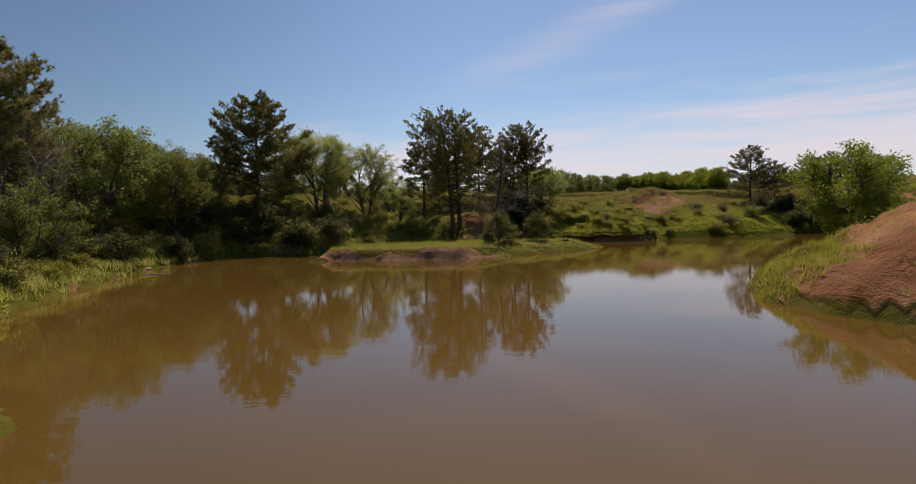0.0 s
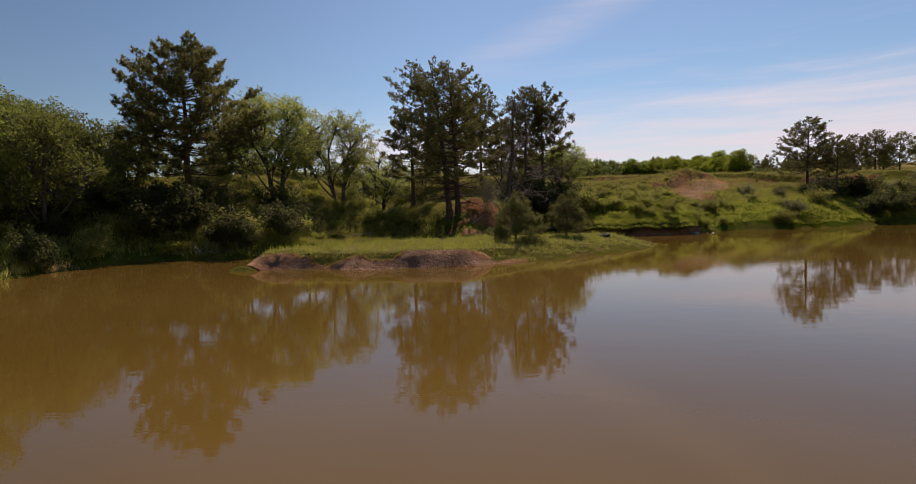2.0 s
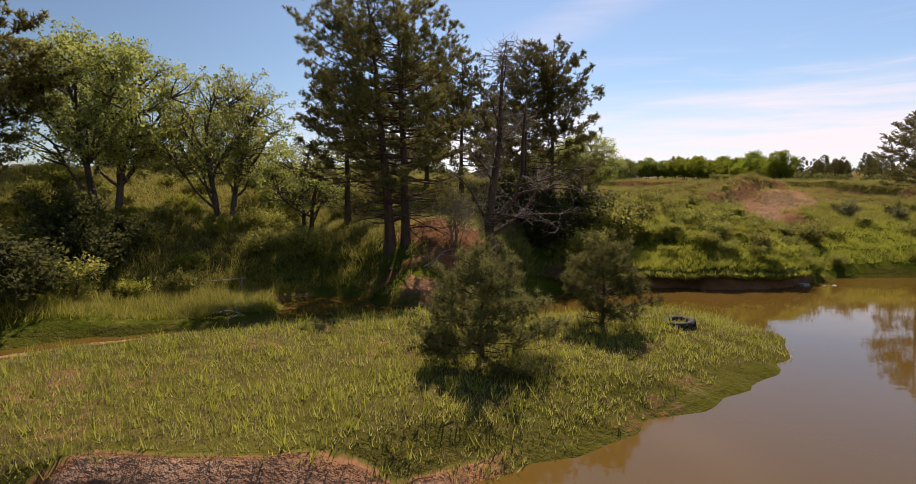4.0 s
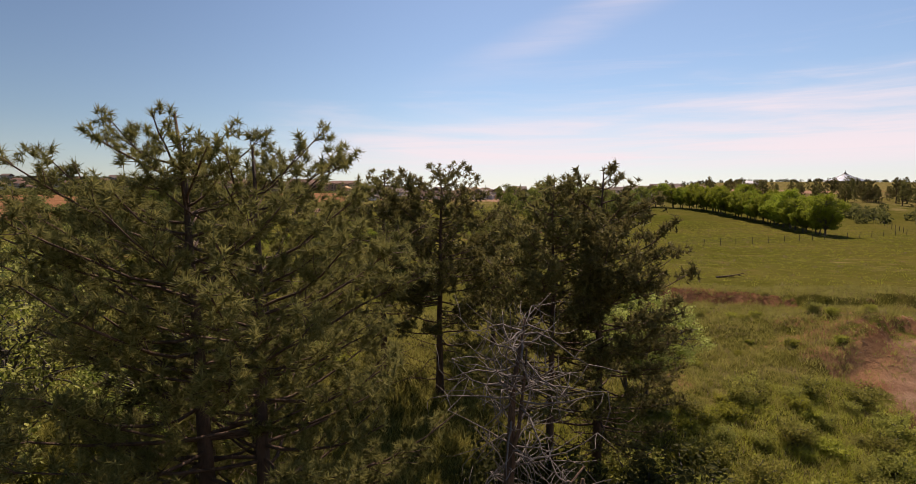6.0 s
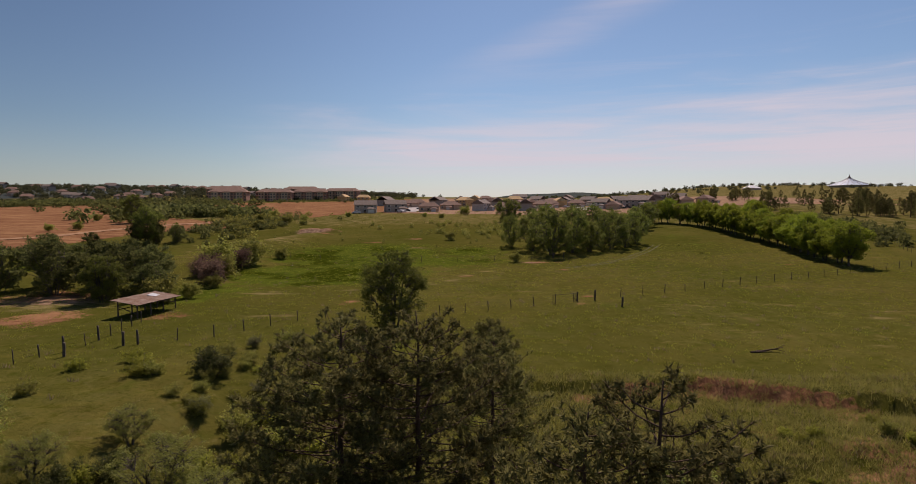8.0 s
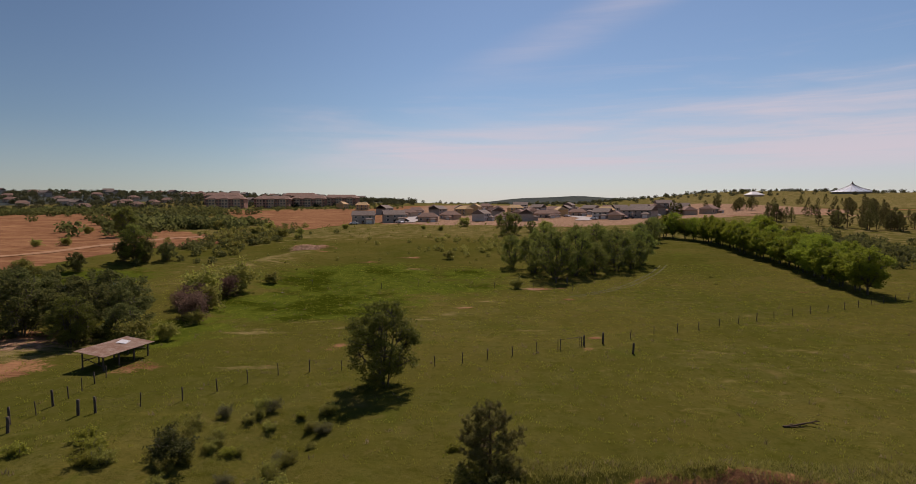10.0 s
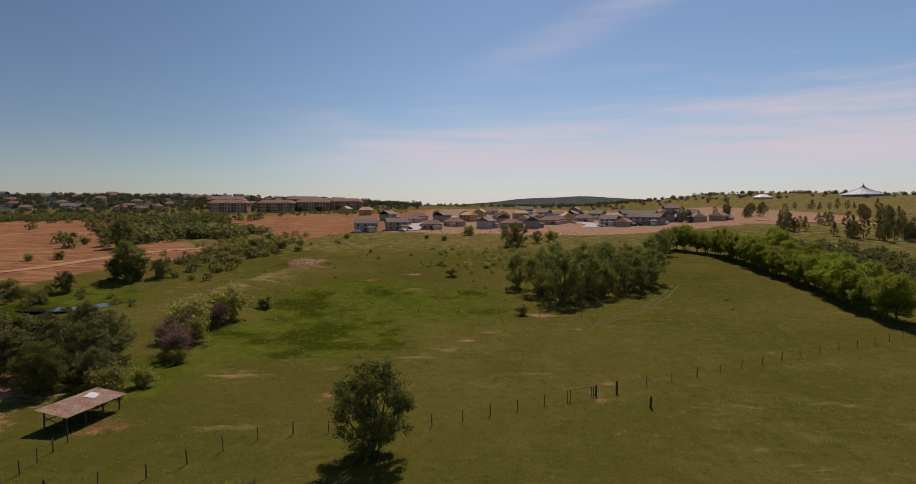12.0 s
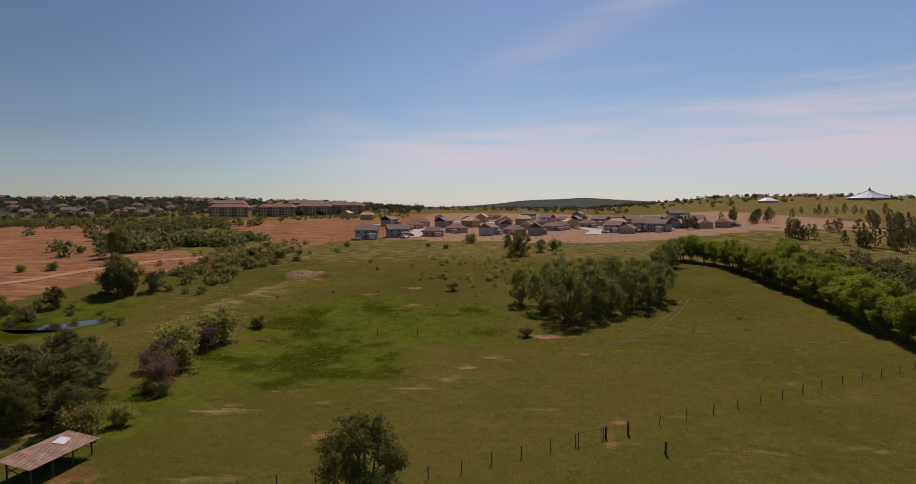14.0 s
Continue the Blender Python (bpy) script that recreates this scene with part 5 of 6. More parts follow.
for cx, cy, n, w in ((138, 335, 9, 7), (146, 310, 7, 5), (153, 300, 8, 6), (162, 296, 9, 7), (176, 306, 10, 9), (148, 420, 7, 9), (162, 425, 6, 7), (168, 362, 4, 7), (196, 330, 8, 9), (206, 380, 6, 9), (230, 420, 7, 14), (118, 400, 4, 6), (265, 520, 9, 22), (190, 470, 6, 14), (160, 268, 9, 8), (178, 276, 8, 8), (172, 322, 10, 9)):
    for i in range(n):
        again(dark_pine, cx + row_rng.normal(0, w * 0.5), cy + row_rng.normal(0, w * 0.6), row_rng.uniform(0, 6.3), row_rng.uniform(0.55, 1.0), tall=row_rng.uniform(0.9, 1.15))


def far_wood(name, label, n, place, size, seed, mat):
    """Distant tree crowns, each a loose clump of leafy facets."""
    g = np.random.default_rng(seed)
    x, y = place(g, n)
    z = height(x, y)
    s = size * g.uniform(0.6, 1.3, n)
    c = np.stack([x, y, z + s * 0.42], 1)[:, None] + unit(g.normal(size=(n, 80, 3))) * g.random((n, 80, 1)) ** 0.4 * (s[:, None, None] * np.array([0.72, 0.72, 0.62]))
    soup = Soup()
    soup.add(np.zeros((0, 3)), np.zeros((0, 4), int))
    k = n * 80
    c = c.reshape(-1, 3)
    ss = np.repeat(s, 80)[:, None] * g.uniform(0.09, 0.20, (k, 1))
    nrm = unit(g.normal(size=(k, 3)))
    a = unit(np.cross(nrm, g.normal(size=(k, 3))))
    b = np.cross(nrm, a)
    V = np.stack([c - a * ss, c + b * ss * 0.8, c + a * ss, c - b * ss * 0.8], 1).reshape(-1, 3)
    soup.add(V, np.arange(len(V)).reshape(-1, 4))
    return tagged(soup.ob(name, mat, None, False), label, "woods", kind="stuff")


def polar(a0, a1, r0, r1):
    def f(g, n):
        a, r = g.uniform(a0, a1, n), np.sqrt(g.uniform(r0 * r0, r1 * r1, n))
        return r * np.sin(a), 60 + r * np.cos(a)
    return f


far_wood("far_woods", "dark trees between the houses on the far hill", 1300, polar(-0.78, -0.10, 600, 900), 4.0, 81, M_FARWOOD)
far_wood("far_woods", "line of dark pines along the eastern skyline", 420, polar(0.12, 0.85, 780, 1150), 3.6, 82, M_FARWOOD)
far_wood("far_woods", "woods below the distant ridge", 420, polar(-0.15, 0.4, 700, 1900), 4.5, 83, M_FARWOOD)



def field(x0, x1, y0, y1):
    return lambda g, n: (g.uniform(x0, x1, n), g.uniform(y0, y1, n))


def around(cx, cy, rx, ry):
    return lambda g, n: (cx + rx * g.normal(size=n) * 0.5, cy + ry * g.normal(size=n) * 0.5)


far_wood("scrub", "dense scrub patch on the graded ground", 170, around(-139, 336, 26, 30), 4.6, 85, M_SCRUB)
far_wood("scrub", "scrub belt behind the graded ground", 90, around(-196, 436, 50, 60), 4.6, 94, M_SCRUB)
far_wood("scrub", "rounded scrub oaks between the graded lots", 60, around(-117, 353, 12, 8), 3.6, 95, M_SCRUB)
far_wood("scrub", "low green brush along the wet draw", 60, around(-84, 300, 16, 50), 2.0, 96, M_BUSH)
far_wood("scrub", "green scrub on the western rise", 190, around(-300, 470, 60, 26), 4.0, 86, M_SCRUB)
far_wood("scrub", "low marsh willows beyond the wet meadow", 130, around(16, 262, 44, 34), 1.4, 87, M_BUSH)
far_wood("scrub", "scrub oak hedge east of the tree row", 260, around(112, 254, 16, 34), 2.2, 88, M_SCRUB)
far_wood("scrub", "low brush along the draw", 120, around(-80, 275, 18, 50), 1.8, 89, M_SCRUB)
far_wood("scrub", "yellow-green brush around the apartment lots", 260, polar(-0.62, -0.12, 470, 640), 2.2, 93, M_SCRUB)
far_wood("scrub", "scattered low weeds on the pasture", 260, field(-70, 60, 190, 390), 0.5, 90, M_BUSH)
far_wood("scrub", "low brush at the foot of the draw", 60, around(-96, 203, 14, 8), 1.2, 92, M_SCRUB)

# ==== buildings ====
M_ROOF = rough_material("asphalt_shingles", (0.15, 0.112, 0.090), (0.23, 0.178, 0.145), 1.2, None, 0.3)
M_ROOF2 = rough_material("brown_shingles", (0.17, 0.100, 0.072), (0.25, 0.150, 0.108), 1.2, None, 0.3)
M_WALL_A = rough_material("tan_siding", (0.40, 0.28, 0.20), (0.50, 0.37, 0.27), 0.8, (1, 1, 6), 0.3)
M_WALL_B = rough_material("grey_siding", (0.29, 0.255, 0.22), (0.39, 0.345, 0.30), 0.8, (1, 1, 6), 0.3)
M_WALL_C = rough_material("red_brick_wall", (0.30, 0.15, 0.11), (0.42, 0.23, 0.165), 1.0, None, 0.3)
M_WALL_D = rough_material("house_wrap", (0.43, 0.38, 0.34), (0.56, 0.50, 0.45), 0.8, None, 0.2)
M_WALL_E = rough_material("bare_sheathing", (0.42, 0.27, 0.12), (0.55, 0.37, 0.19), 0.9, None, 0.2)
M_PANE = Nodes("window_glass_dark")
M_PANE.colour((0.02, 0.025, 0.03))
M_PANE = M_PANE.set(rough=0.08, spec=0.6)
M_TRIM = rough_material("white_trim", (0.6, 0.58, 0.55), (0.72, 0.70, 0.67), 2.0, None, 0.1)


def part(name, bm, material, parent, label=""):
    me = bpy.data.meshes.new(name)
    bm.to_mesh(me)
    bm.free()
    me.materials.append(material)
    ob = new(name, me)
    ob.parent = parent
    if label:
        ob["label"] = label
    return ob


def box_bm(x0, y0, z0, x1, y1, z1, bevel=0.0):
    bm = bmesh.new()
    bmesh.ops.create_cube(bm, size=1, matrix=Matrix.LocRotScale(((x0 + x1) / 2, (y0 + y1) / 2, (z0 + z1) / 2), None, (x1 - x0, y1 - y0, z1 - z0)))
    if bevel:
        bmesh.ops.bevel(bm, geom=bm.edges[:], offset=bevel, segments=1, affect="EDGES")
    return bm


def gable_bm(x0, y0, x1, y1, z, rise, over=0.5, thick=0.25, hip=0.0):
    """A pitched roof, ridge along x, with eaves and thickness; hip pulls in the ridge ends."""
    bm = bmesh.new()
    x0, x1, y0, y1 = x0 - over, x1 + over, y0 - over, y1 + over
    ym = (y0 + y1) / 2
    rings = []
    for dz in (0, thick):
        rings.append([bm.verts.new(p) for p in ((x0, y0, z + dz), (x1, y0, z + dz), (x1, y1, z + dz), (x0, y1, z + dz), (x0 + hip, ym, z + rise + dz), (x1 - hip, ym, z + rise + dz))])
    lo, hi = rings
    for ring, flip in ((hi, False), (lo, True)):
        for f in ((0, 1, 5, 4), (2, 3, 4, 5), (1, 2, 5), (3, 0, 4)):
            v = [ring[i] for i in f]
            bm.faces.new(v[::-1] if flip else v)
    for a, b in ((0, 1), (1, 2), (2, 3), (3, 0)):
        bm.faces.new((lo[a], lo[b], hi[b], hi[a]))
    return bm


def house(w, d, h, wall, roof, label, hip=0.0, wing=True, storeys=2, category="house"):
    base = tagged(new("house"), label, category)
    part("wall", box_bm(-w / 2, -d / 2, -1.5, w / 2, d / 2, h), wall, base)
    part("roof", gable_bm(-w / 2, -d / 2, w / 2, d / 2, h, d * 0.34, hip=hip), roof, base)
    if wing:
        part("garage", box_bm(w * 0.12, -d / 2 - d * 0.35, -1.5, w / 2 - 0.4, -d / 2 + 0.01, h * 0.52), wall, base)
        part("garage_roof", gable_bm(w * 0.12, -d / 2 - d * 0.35, w / 2 - 0.4, -d / 2 + 0.3, h * 0.52, d * 0.12, hip=1.5), roof, base)
        part("garage_door", box_bm(w * 0.17, -d / 2 - d * 0.35 - 0.08, 0.0, w / 2 - 1.0, -d / 2 - d * 0.35 - 0.004, 2.3), M_TRIM, base)
    n = max(3, int(w / 3.2))
    for s in range(storeys):
        for i in range(n):
            x = -w / 2 + w * (i + 0.5) / n
            z = 1.0 + s * h / storeys
            if wing and s == 0 and x > w * 0.08:
                continue
            frame_ob = part("window_frame", box_bm(x - 0.75, -d / 2 - 0.07, z - 0.08, x + 0.75, -d / 2 - 0.004, z + 1.33), M_TRIM, base)
            pane = part("pane", box_bm(x - 0.63, -d / 2 - 0.10, z + 0.04, x + 0.63, -d / 2 - 0.074, z + 1.21), M_PANE, frame_ob)
    part("door", box_bm(-w * 0.06, -d / 2 - 0.10, 0.0, -w * 0.06 + 1.0, -d / 2 - 0.004, 2.1), M_ROOF2, base)
    return base


def settle(ob, x, y, turn=0.0, drop=0.1):
    ob.location, ob.rotation_euler = (x, y, ground_z(x, y) - drop), (0, 0, turn)
    return ob


h_grey = settle(house(12.5, 8.5, 5.0, M_WALL_B, M_ROOF, "grey two-storey house with a dark shingle roof"), -55, 372, 0.1)
h_tan = settle(house(12, 8, 3.1, M_WALL_A, M_ROOF2, "tan single-storey house with a brown roof", hip=3, storeys=1), -23, 388, 0.0)
h_wrap = settle(house(11, 8, 4.8, M_WALL_D, M_ROOF, "unfinished house in pale house wrap"), 92, 415, -0.2)
h_frame = settle(house(11, 8, 4.8, M_WALL_E, M_WALL_E, "half-built house in bare timber sheathing", hip=2, wing=False), 84, 440, 0.1)
h_lot = [(h_grey, -41, 382, 0.3), (h_grey, -22, 452, 0.0), (h_tan, -40, 440, 0.2), (h_grey, -8, 468, 0.1), (h_tan, -38, 466, 0.0), (h_wrap, 6, 396, 0.0), (h_tan, 20, 400, 0.1), (h_grey, 31, 398, -0.1), (h_tan, 50, 440, 0.0),
         (h_wrap, 66, 486, 0.0), (h_grey, 83, 484, 0.1), (h_grey, 110, 418, -0.3), (h_grey, 121, 416, -0.2), (h_tan, 133, 402, -0.3), (h_frame, -5, 455, 0.1), (h_tan, 14, 470, 0.0), (h_frame, -88, 533, 0.0), (h_frame, -112, 566, 0.2), (h_grey, 105, 440, 0.2),
         (h_tan, 40, 470, 0.3), (h_wrap, 100, 470, 0.2), (h_grey, -60, 470, 0.1), (h_wrap, 76, 412, 0.3)]
h_lot += [(h_tan, 18, 500, 0.1), (h_grey, 38, 540, 0.0), (h_frame, 2, 500, 0.2), (h_tan, 60, 505, 0.1), (h_frame, 58, 455, 0.2), (h_tan, 70, 460, 0.0), (h_tan, 30, 440, 0.1), (h_tan, -12, 410, 0.2), (h_grey, 16, 425, 0.0), (h_tan, 44, 428, 0.3), (h_tan, 81, 400, 0.0),
          (h_grey, 97, 400, 0.1), (h_tan, 121, 402, 0.0), (h_tan, 105, 530, 0.1), (h_grey, 80, 560, 0.0), (h_tan, 10, 540, 0.2), (h_tan, -30, 520, 0.0), (h_frame, 30, 480, 0.2), (h_tan, 88, 520, 0.1), (h_wrap, 48, 500, 0.2), (h_tan, 125, 480, 0.2), (h_grey, 140, 505, 0.0)]
for k, (o, x, y, a) in enumerate(h_lot):
    c = copy_thing(o, pose(x, y, ground_z(x, y) - 0.1, 0, 0, math.degrees(a) + (0, 65, -50, 90)[k % 4]))
    c.scale = (0.88, 0.88, 0.8)
for o in (h_grey, h_tan, h_wrap, h_frame):
    o.scale = (0.88, 0.88, 0.82)
g_h = np.random.default_rng(91)
for i in range(64):
    a, r = -0.78 + 0.60 * (i + g_h.random()) / 64, g_h.uniform(610, 860)
    x, y = r * math.sin(a), 60 + r * math.cos(a)
    copy_thing((h_grey, h_tan, h_tan)[g_h.integers(3)], pose(x, y, ground_z(x, y) - 0.1, 0, 0, g_h.uniform(-40, 40)))


def apartment(label):
    base = tagged(new("apartment_building"), label, "building")
    w, d, h = 34, 13, 8.4
    part("wall", box_bm(-w / 2, -d / 2, -2, w / 2, d / 2, h), M_WALL_C, base)
    part("roof", gable_bm(-w / 2, -d / 2, w / 2, d / 2, h, 3.2, hip=4, over=0.7), M_ROOF2, base)
    for k in (-1, 0, 1):
        part("bay", box_bm(k * 11 - 3, -d / 2 - 1.6, -2, k * 11 + 3, -d / 2 + 0.01, h + 0.3), M_WALL_A, base)
        part("gable_roof", gable_bm(k * 11 - 3, -d / 2 - 1.6, k * 11 + 3, -d / 2 + 3, h + 0.3, 1.4, hip=2), M_ROOF2, base)
    for s in range(3):
        for i in range(12):
            x = -w / 2 + w * (i + 0.5) / 12
            y = -d / 2 - (1.6 if abs((x + 5.5) % 11 - 5.5) < 3 else 0)
            part("window", box_bm(x - 0.8, y - 0.08, 0.8 + s * 2.7, x + 0.8, y - 0.004, 2.1 + s * 2.7), M_PANE, base)
    return base


apt = settle(apartment("three-storey red-brown apartment building on the hill"), -228, 602, 0.12)
for x, y, a in ((-196, 634, 0.05), (-164, 648, 0.0), (-134, 655, -0.1), (-250, 645, 0.15), (-182, 676, 0.1)):
    copy_thing(apt, pose(x, y, ground_z(x, y) - 0.1, 0, 0, math.degrees(a)))


def cone_hall():
    """A large round hall with a flared conical roof and a spire."""
    base = tagged(new("round_hall"), "large round hall with a pale flared conical roof and dark spire", "building")
    n = 40
    prof = [(38, 2.2), (36, 3.2), (26, 6.2), (15, 10.2), (6, 14.6), (2.2, 17.5)]
    bm = bmesh.new()
    rings = [[bm.verts.new((r * math.cos(i * 2 * math.pi / n), r * math.sin(i * 2 * math.pi / n), z)) for i in range(n)] for r, z in prof]
    for a, b in zip(rings, rings[1:]):
        for i in range(n):
            bm.faces.new((a[i], a[(i + 1) % n], b[(i + 1) % n], b[i]))
    bm.faces.new(rings[0][::-1])
    bm.faces.new(rings[-1])
    part("roof", bm, M_HALLROOF, base)
    for name, r0, r1, z0, z1, mat in (("wall", 33, 33, -6, 2.3, M_WALL_B), ("spire", 2.4, 0.5, 17.4, 21.5, M_ROOF), ("finial", 0.4, 0.1, 21.4, 25, M_ROOF)):
        bm = bmesh.new()
        bmesh.ops.create_cone(bm, cap_ends=True, segments=24, radius1=r0, radius2=r1, depth=z1 - z0, matrix=Matrix.Translation((0, 0, (z0 + z1) / 2)))
        part(name, bm, mat, base)
    for i in range(n // 2):
        a = i * 4 * math.pi / n
        p0, p1 = Vector((38 * math.cos(a), 38 * math.sin(a), 2.6)), Vector((2.4 * math.cos(a), 2.4 * math.sin(a), 17.7))
        s = Soup()
        s.tube([Vector((r * math.cos(a), r * math.sin(a), z + 0.15)) for r, z in prof], [0.25] * len(prof), 4)
        s.ob("roof_rib", M_ROOF, base)
    return base


M_HALLROOF = rough_material("pale_blue_metal_roof", (0.36, 0.42, 0.50), (0.46, 0.52, 0.60), 0.2, None, 0.1, 0.5)
M_TENT = rough_material("white_fabric_roof", (0.72, 0.70, 0.68), (0.82, 0.80, 0.78), 0.3, None, 0.1, 0.6)
hall = settle(cone_hall(), 438, 762)
hall.scale = (0.6, 0.6, 0.6)


def tent_hall():
    base = tagged(new("white_hall"), "white-roofed arena building on the far slope", "building")
    part("wall", box_bm(-17, -12, -4, 17, 12, 3.2), M_WALL_A, base)
    part("roof", gable_bm(-17, -12, 17, 12, 3.2, 6.0, hip=11, over=1.0), M_TENT, base)
    return base


settle(tent_hall(), 330, 770, 0.3).scale = (0.5, 0.5, 0.6)

# ==== roads on the building ground ====
M_ROAD = rough_material("pale_concrete_road", (0.30, 0.27, 0.25), (0.40, 0.36, 0.33), 0.3, None, 0.2)
M_TRACK = rough_material("sandy_track", (0.25, 0.125, 0.055), (0.36, 0.20, 0.10), 0.6, None, 0.3)


def ribbon(name, pts, width, mat, label, lift=0.06, category="road"):
    pts = np.array(pts, float)
    t = np.linspace(0, len(pts) - 1, len(pts) * 14)
    p = np.stack([np.interp(t, range(len(pts)), pts[:, k]) for k in range(2)], 1)
    k = np.ones(9) / 9
    for c in range(2):
        p[4:-4, c] = np.convolve(p[:, c], k, "valid")
    tan = np.gradient(p, axis=0)
    nrm = np.stack([-tan[:, 1], tan[:, 0]], 1)
    nrm /= np.linalg.norm(nrm, axis=1, keepdims=True) + 1e-9
    offs = np.linspace(-0.5, 0.5, 5) * width
    q = p[:, None] + nrm[:, None] * offs[None, :, None]
    z = height(q[..., 0], q[..., 1]) + lift
    V = np.concatenate([q, z[..., None]], 2).reshape(-1, 3)
    n = len(p)
    idx = np.arange(n * 5).reshape(n, 5)
    F = np.stack([idx[:-1, :-1], idx[:-1, 1:], idx[1:, 1:], idx[1:, :-1]], -1).reshape(-1, 4)
    return tagged(mesh_object(name, V, F, mat), label, category, kind="structure")


ribbon("road_1", [(-34, 378), (-33, 400), (-34, 430), (-44, 455), (-70, 480)], 9, M_ROAD, "pale concrete street between new houses", 0.25)
ribbon("road_2", [(62, 398), (70, 425), (66, 450), (48, 470), (20, 490), (-20, 500)], 9, M_ROAD, "curving concrete street on the building ground", 0.25)
ribbon("road_3", [(-260, 200), (-150, 214), (-123, 236), (-117, 262), (-109, 282), (-98, 292)], 4.5, M_TRACK, "sandy haul track over graded earth", 0.12)
ribbon("road_4", [(300, 330), (230, 345), (180, 372), (150, 395)], 7, M_TRACK, "dirt lane on the eastern slope", 0.2)

M_TRAIL = rough_material("worn_grass", (0.052, 0.052, 0.009), (0.080, 0.072, 0.018), 1.5, None, 0.3)
for off in (0.0, 1.5):
    ribbon("trail", [(20.2 + off, 177.4), (27.1 + off, 183.6), (34.4 + off, 192.3), (43.2 + off, 207.0), (49 + off, 219)], 0.3, M_TRAIL, "faint wheel track worn into the pasture", 0.02, "track")


# ==== shed, fences, island and shore things ====
M_RUST = Nodes("rusty_corrugated_iron")
_n1, _n2 = M_RUST.noise(1.2, 5, 0.7), M_RUST.noise(9, 3, 0.6)
M_RUST.colour(M_RUST.mix(M_RUST.span(_n1, 0.35, 0.7), M_RUST.mix(M_RUST.span(_n2, 0.4, 0.7), (0.21, 0.105, 0.06), (0.13, 0.065, 0.04)), (0.27, 0.19, 0.14)))
M_RUST = M_RUST.set(rough=0.75, spec=0.3)
M_POST = rough_material("weathered_fence_wood", (0.055, 0.042, 0.032), (0.12, 0.095, 0.075), 8, (1, 1, 0.2), 0.7)
M_WIRE = Nodes("dull_fence_wire")
M_WIRE.colour((0.09, 0.07, 0.055))
M_WIRE = M_WIRE.set(rough=0.85, metal=0.2)
M_RUBBER = rough_material("old_tyre_rubber", (0.020, 0.019, 0.018), (0.045, 0.042, 0.04), 6, None, 0.6, 0.8)
M_STONE = rough_material("pale_stone", (0.30, 0.28, 0.25), (0.46, 0.44, 0.41), 6, None, 0.6)
M_SHEET = rough_material("galvanised_sheet", (0.42, 0.42, 0.43), (0.55, 0.55, 0.56), 3, None, 0.2, 0.45)


def rough_post(name, p0, p1, r, mat, parent, seed, sides=7):
    """A slightly crooked round timber."""
    g = np.random.default_rng(seed)
    p0, p1 = np.array(p0, float), np.array(p1, float)
    t = np.linspace(0, 1, 5)[:, None]
    p = p0 + (p1 - p0) * t + g.normal(0, r * 0.15, (5, 3)) * (t * (1 - t) * 4)
    s = Soup()
    s.tube(p, r * g.uniform(0.85, 1.1, 5), sides)
    return s.ob(name, mat, parent)


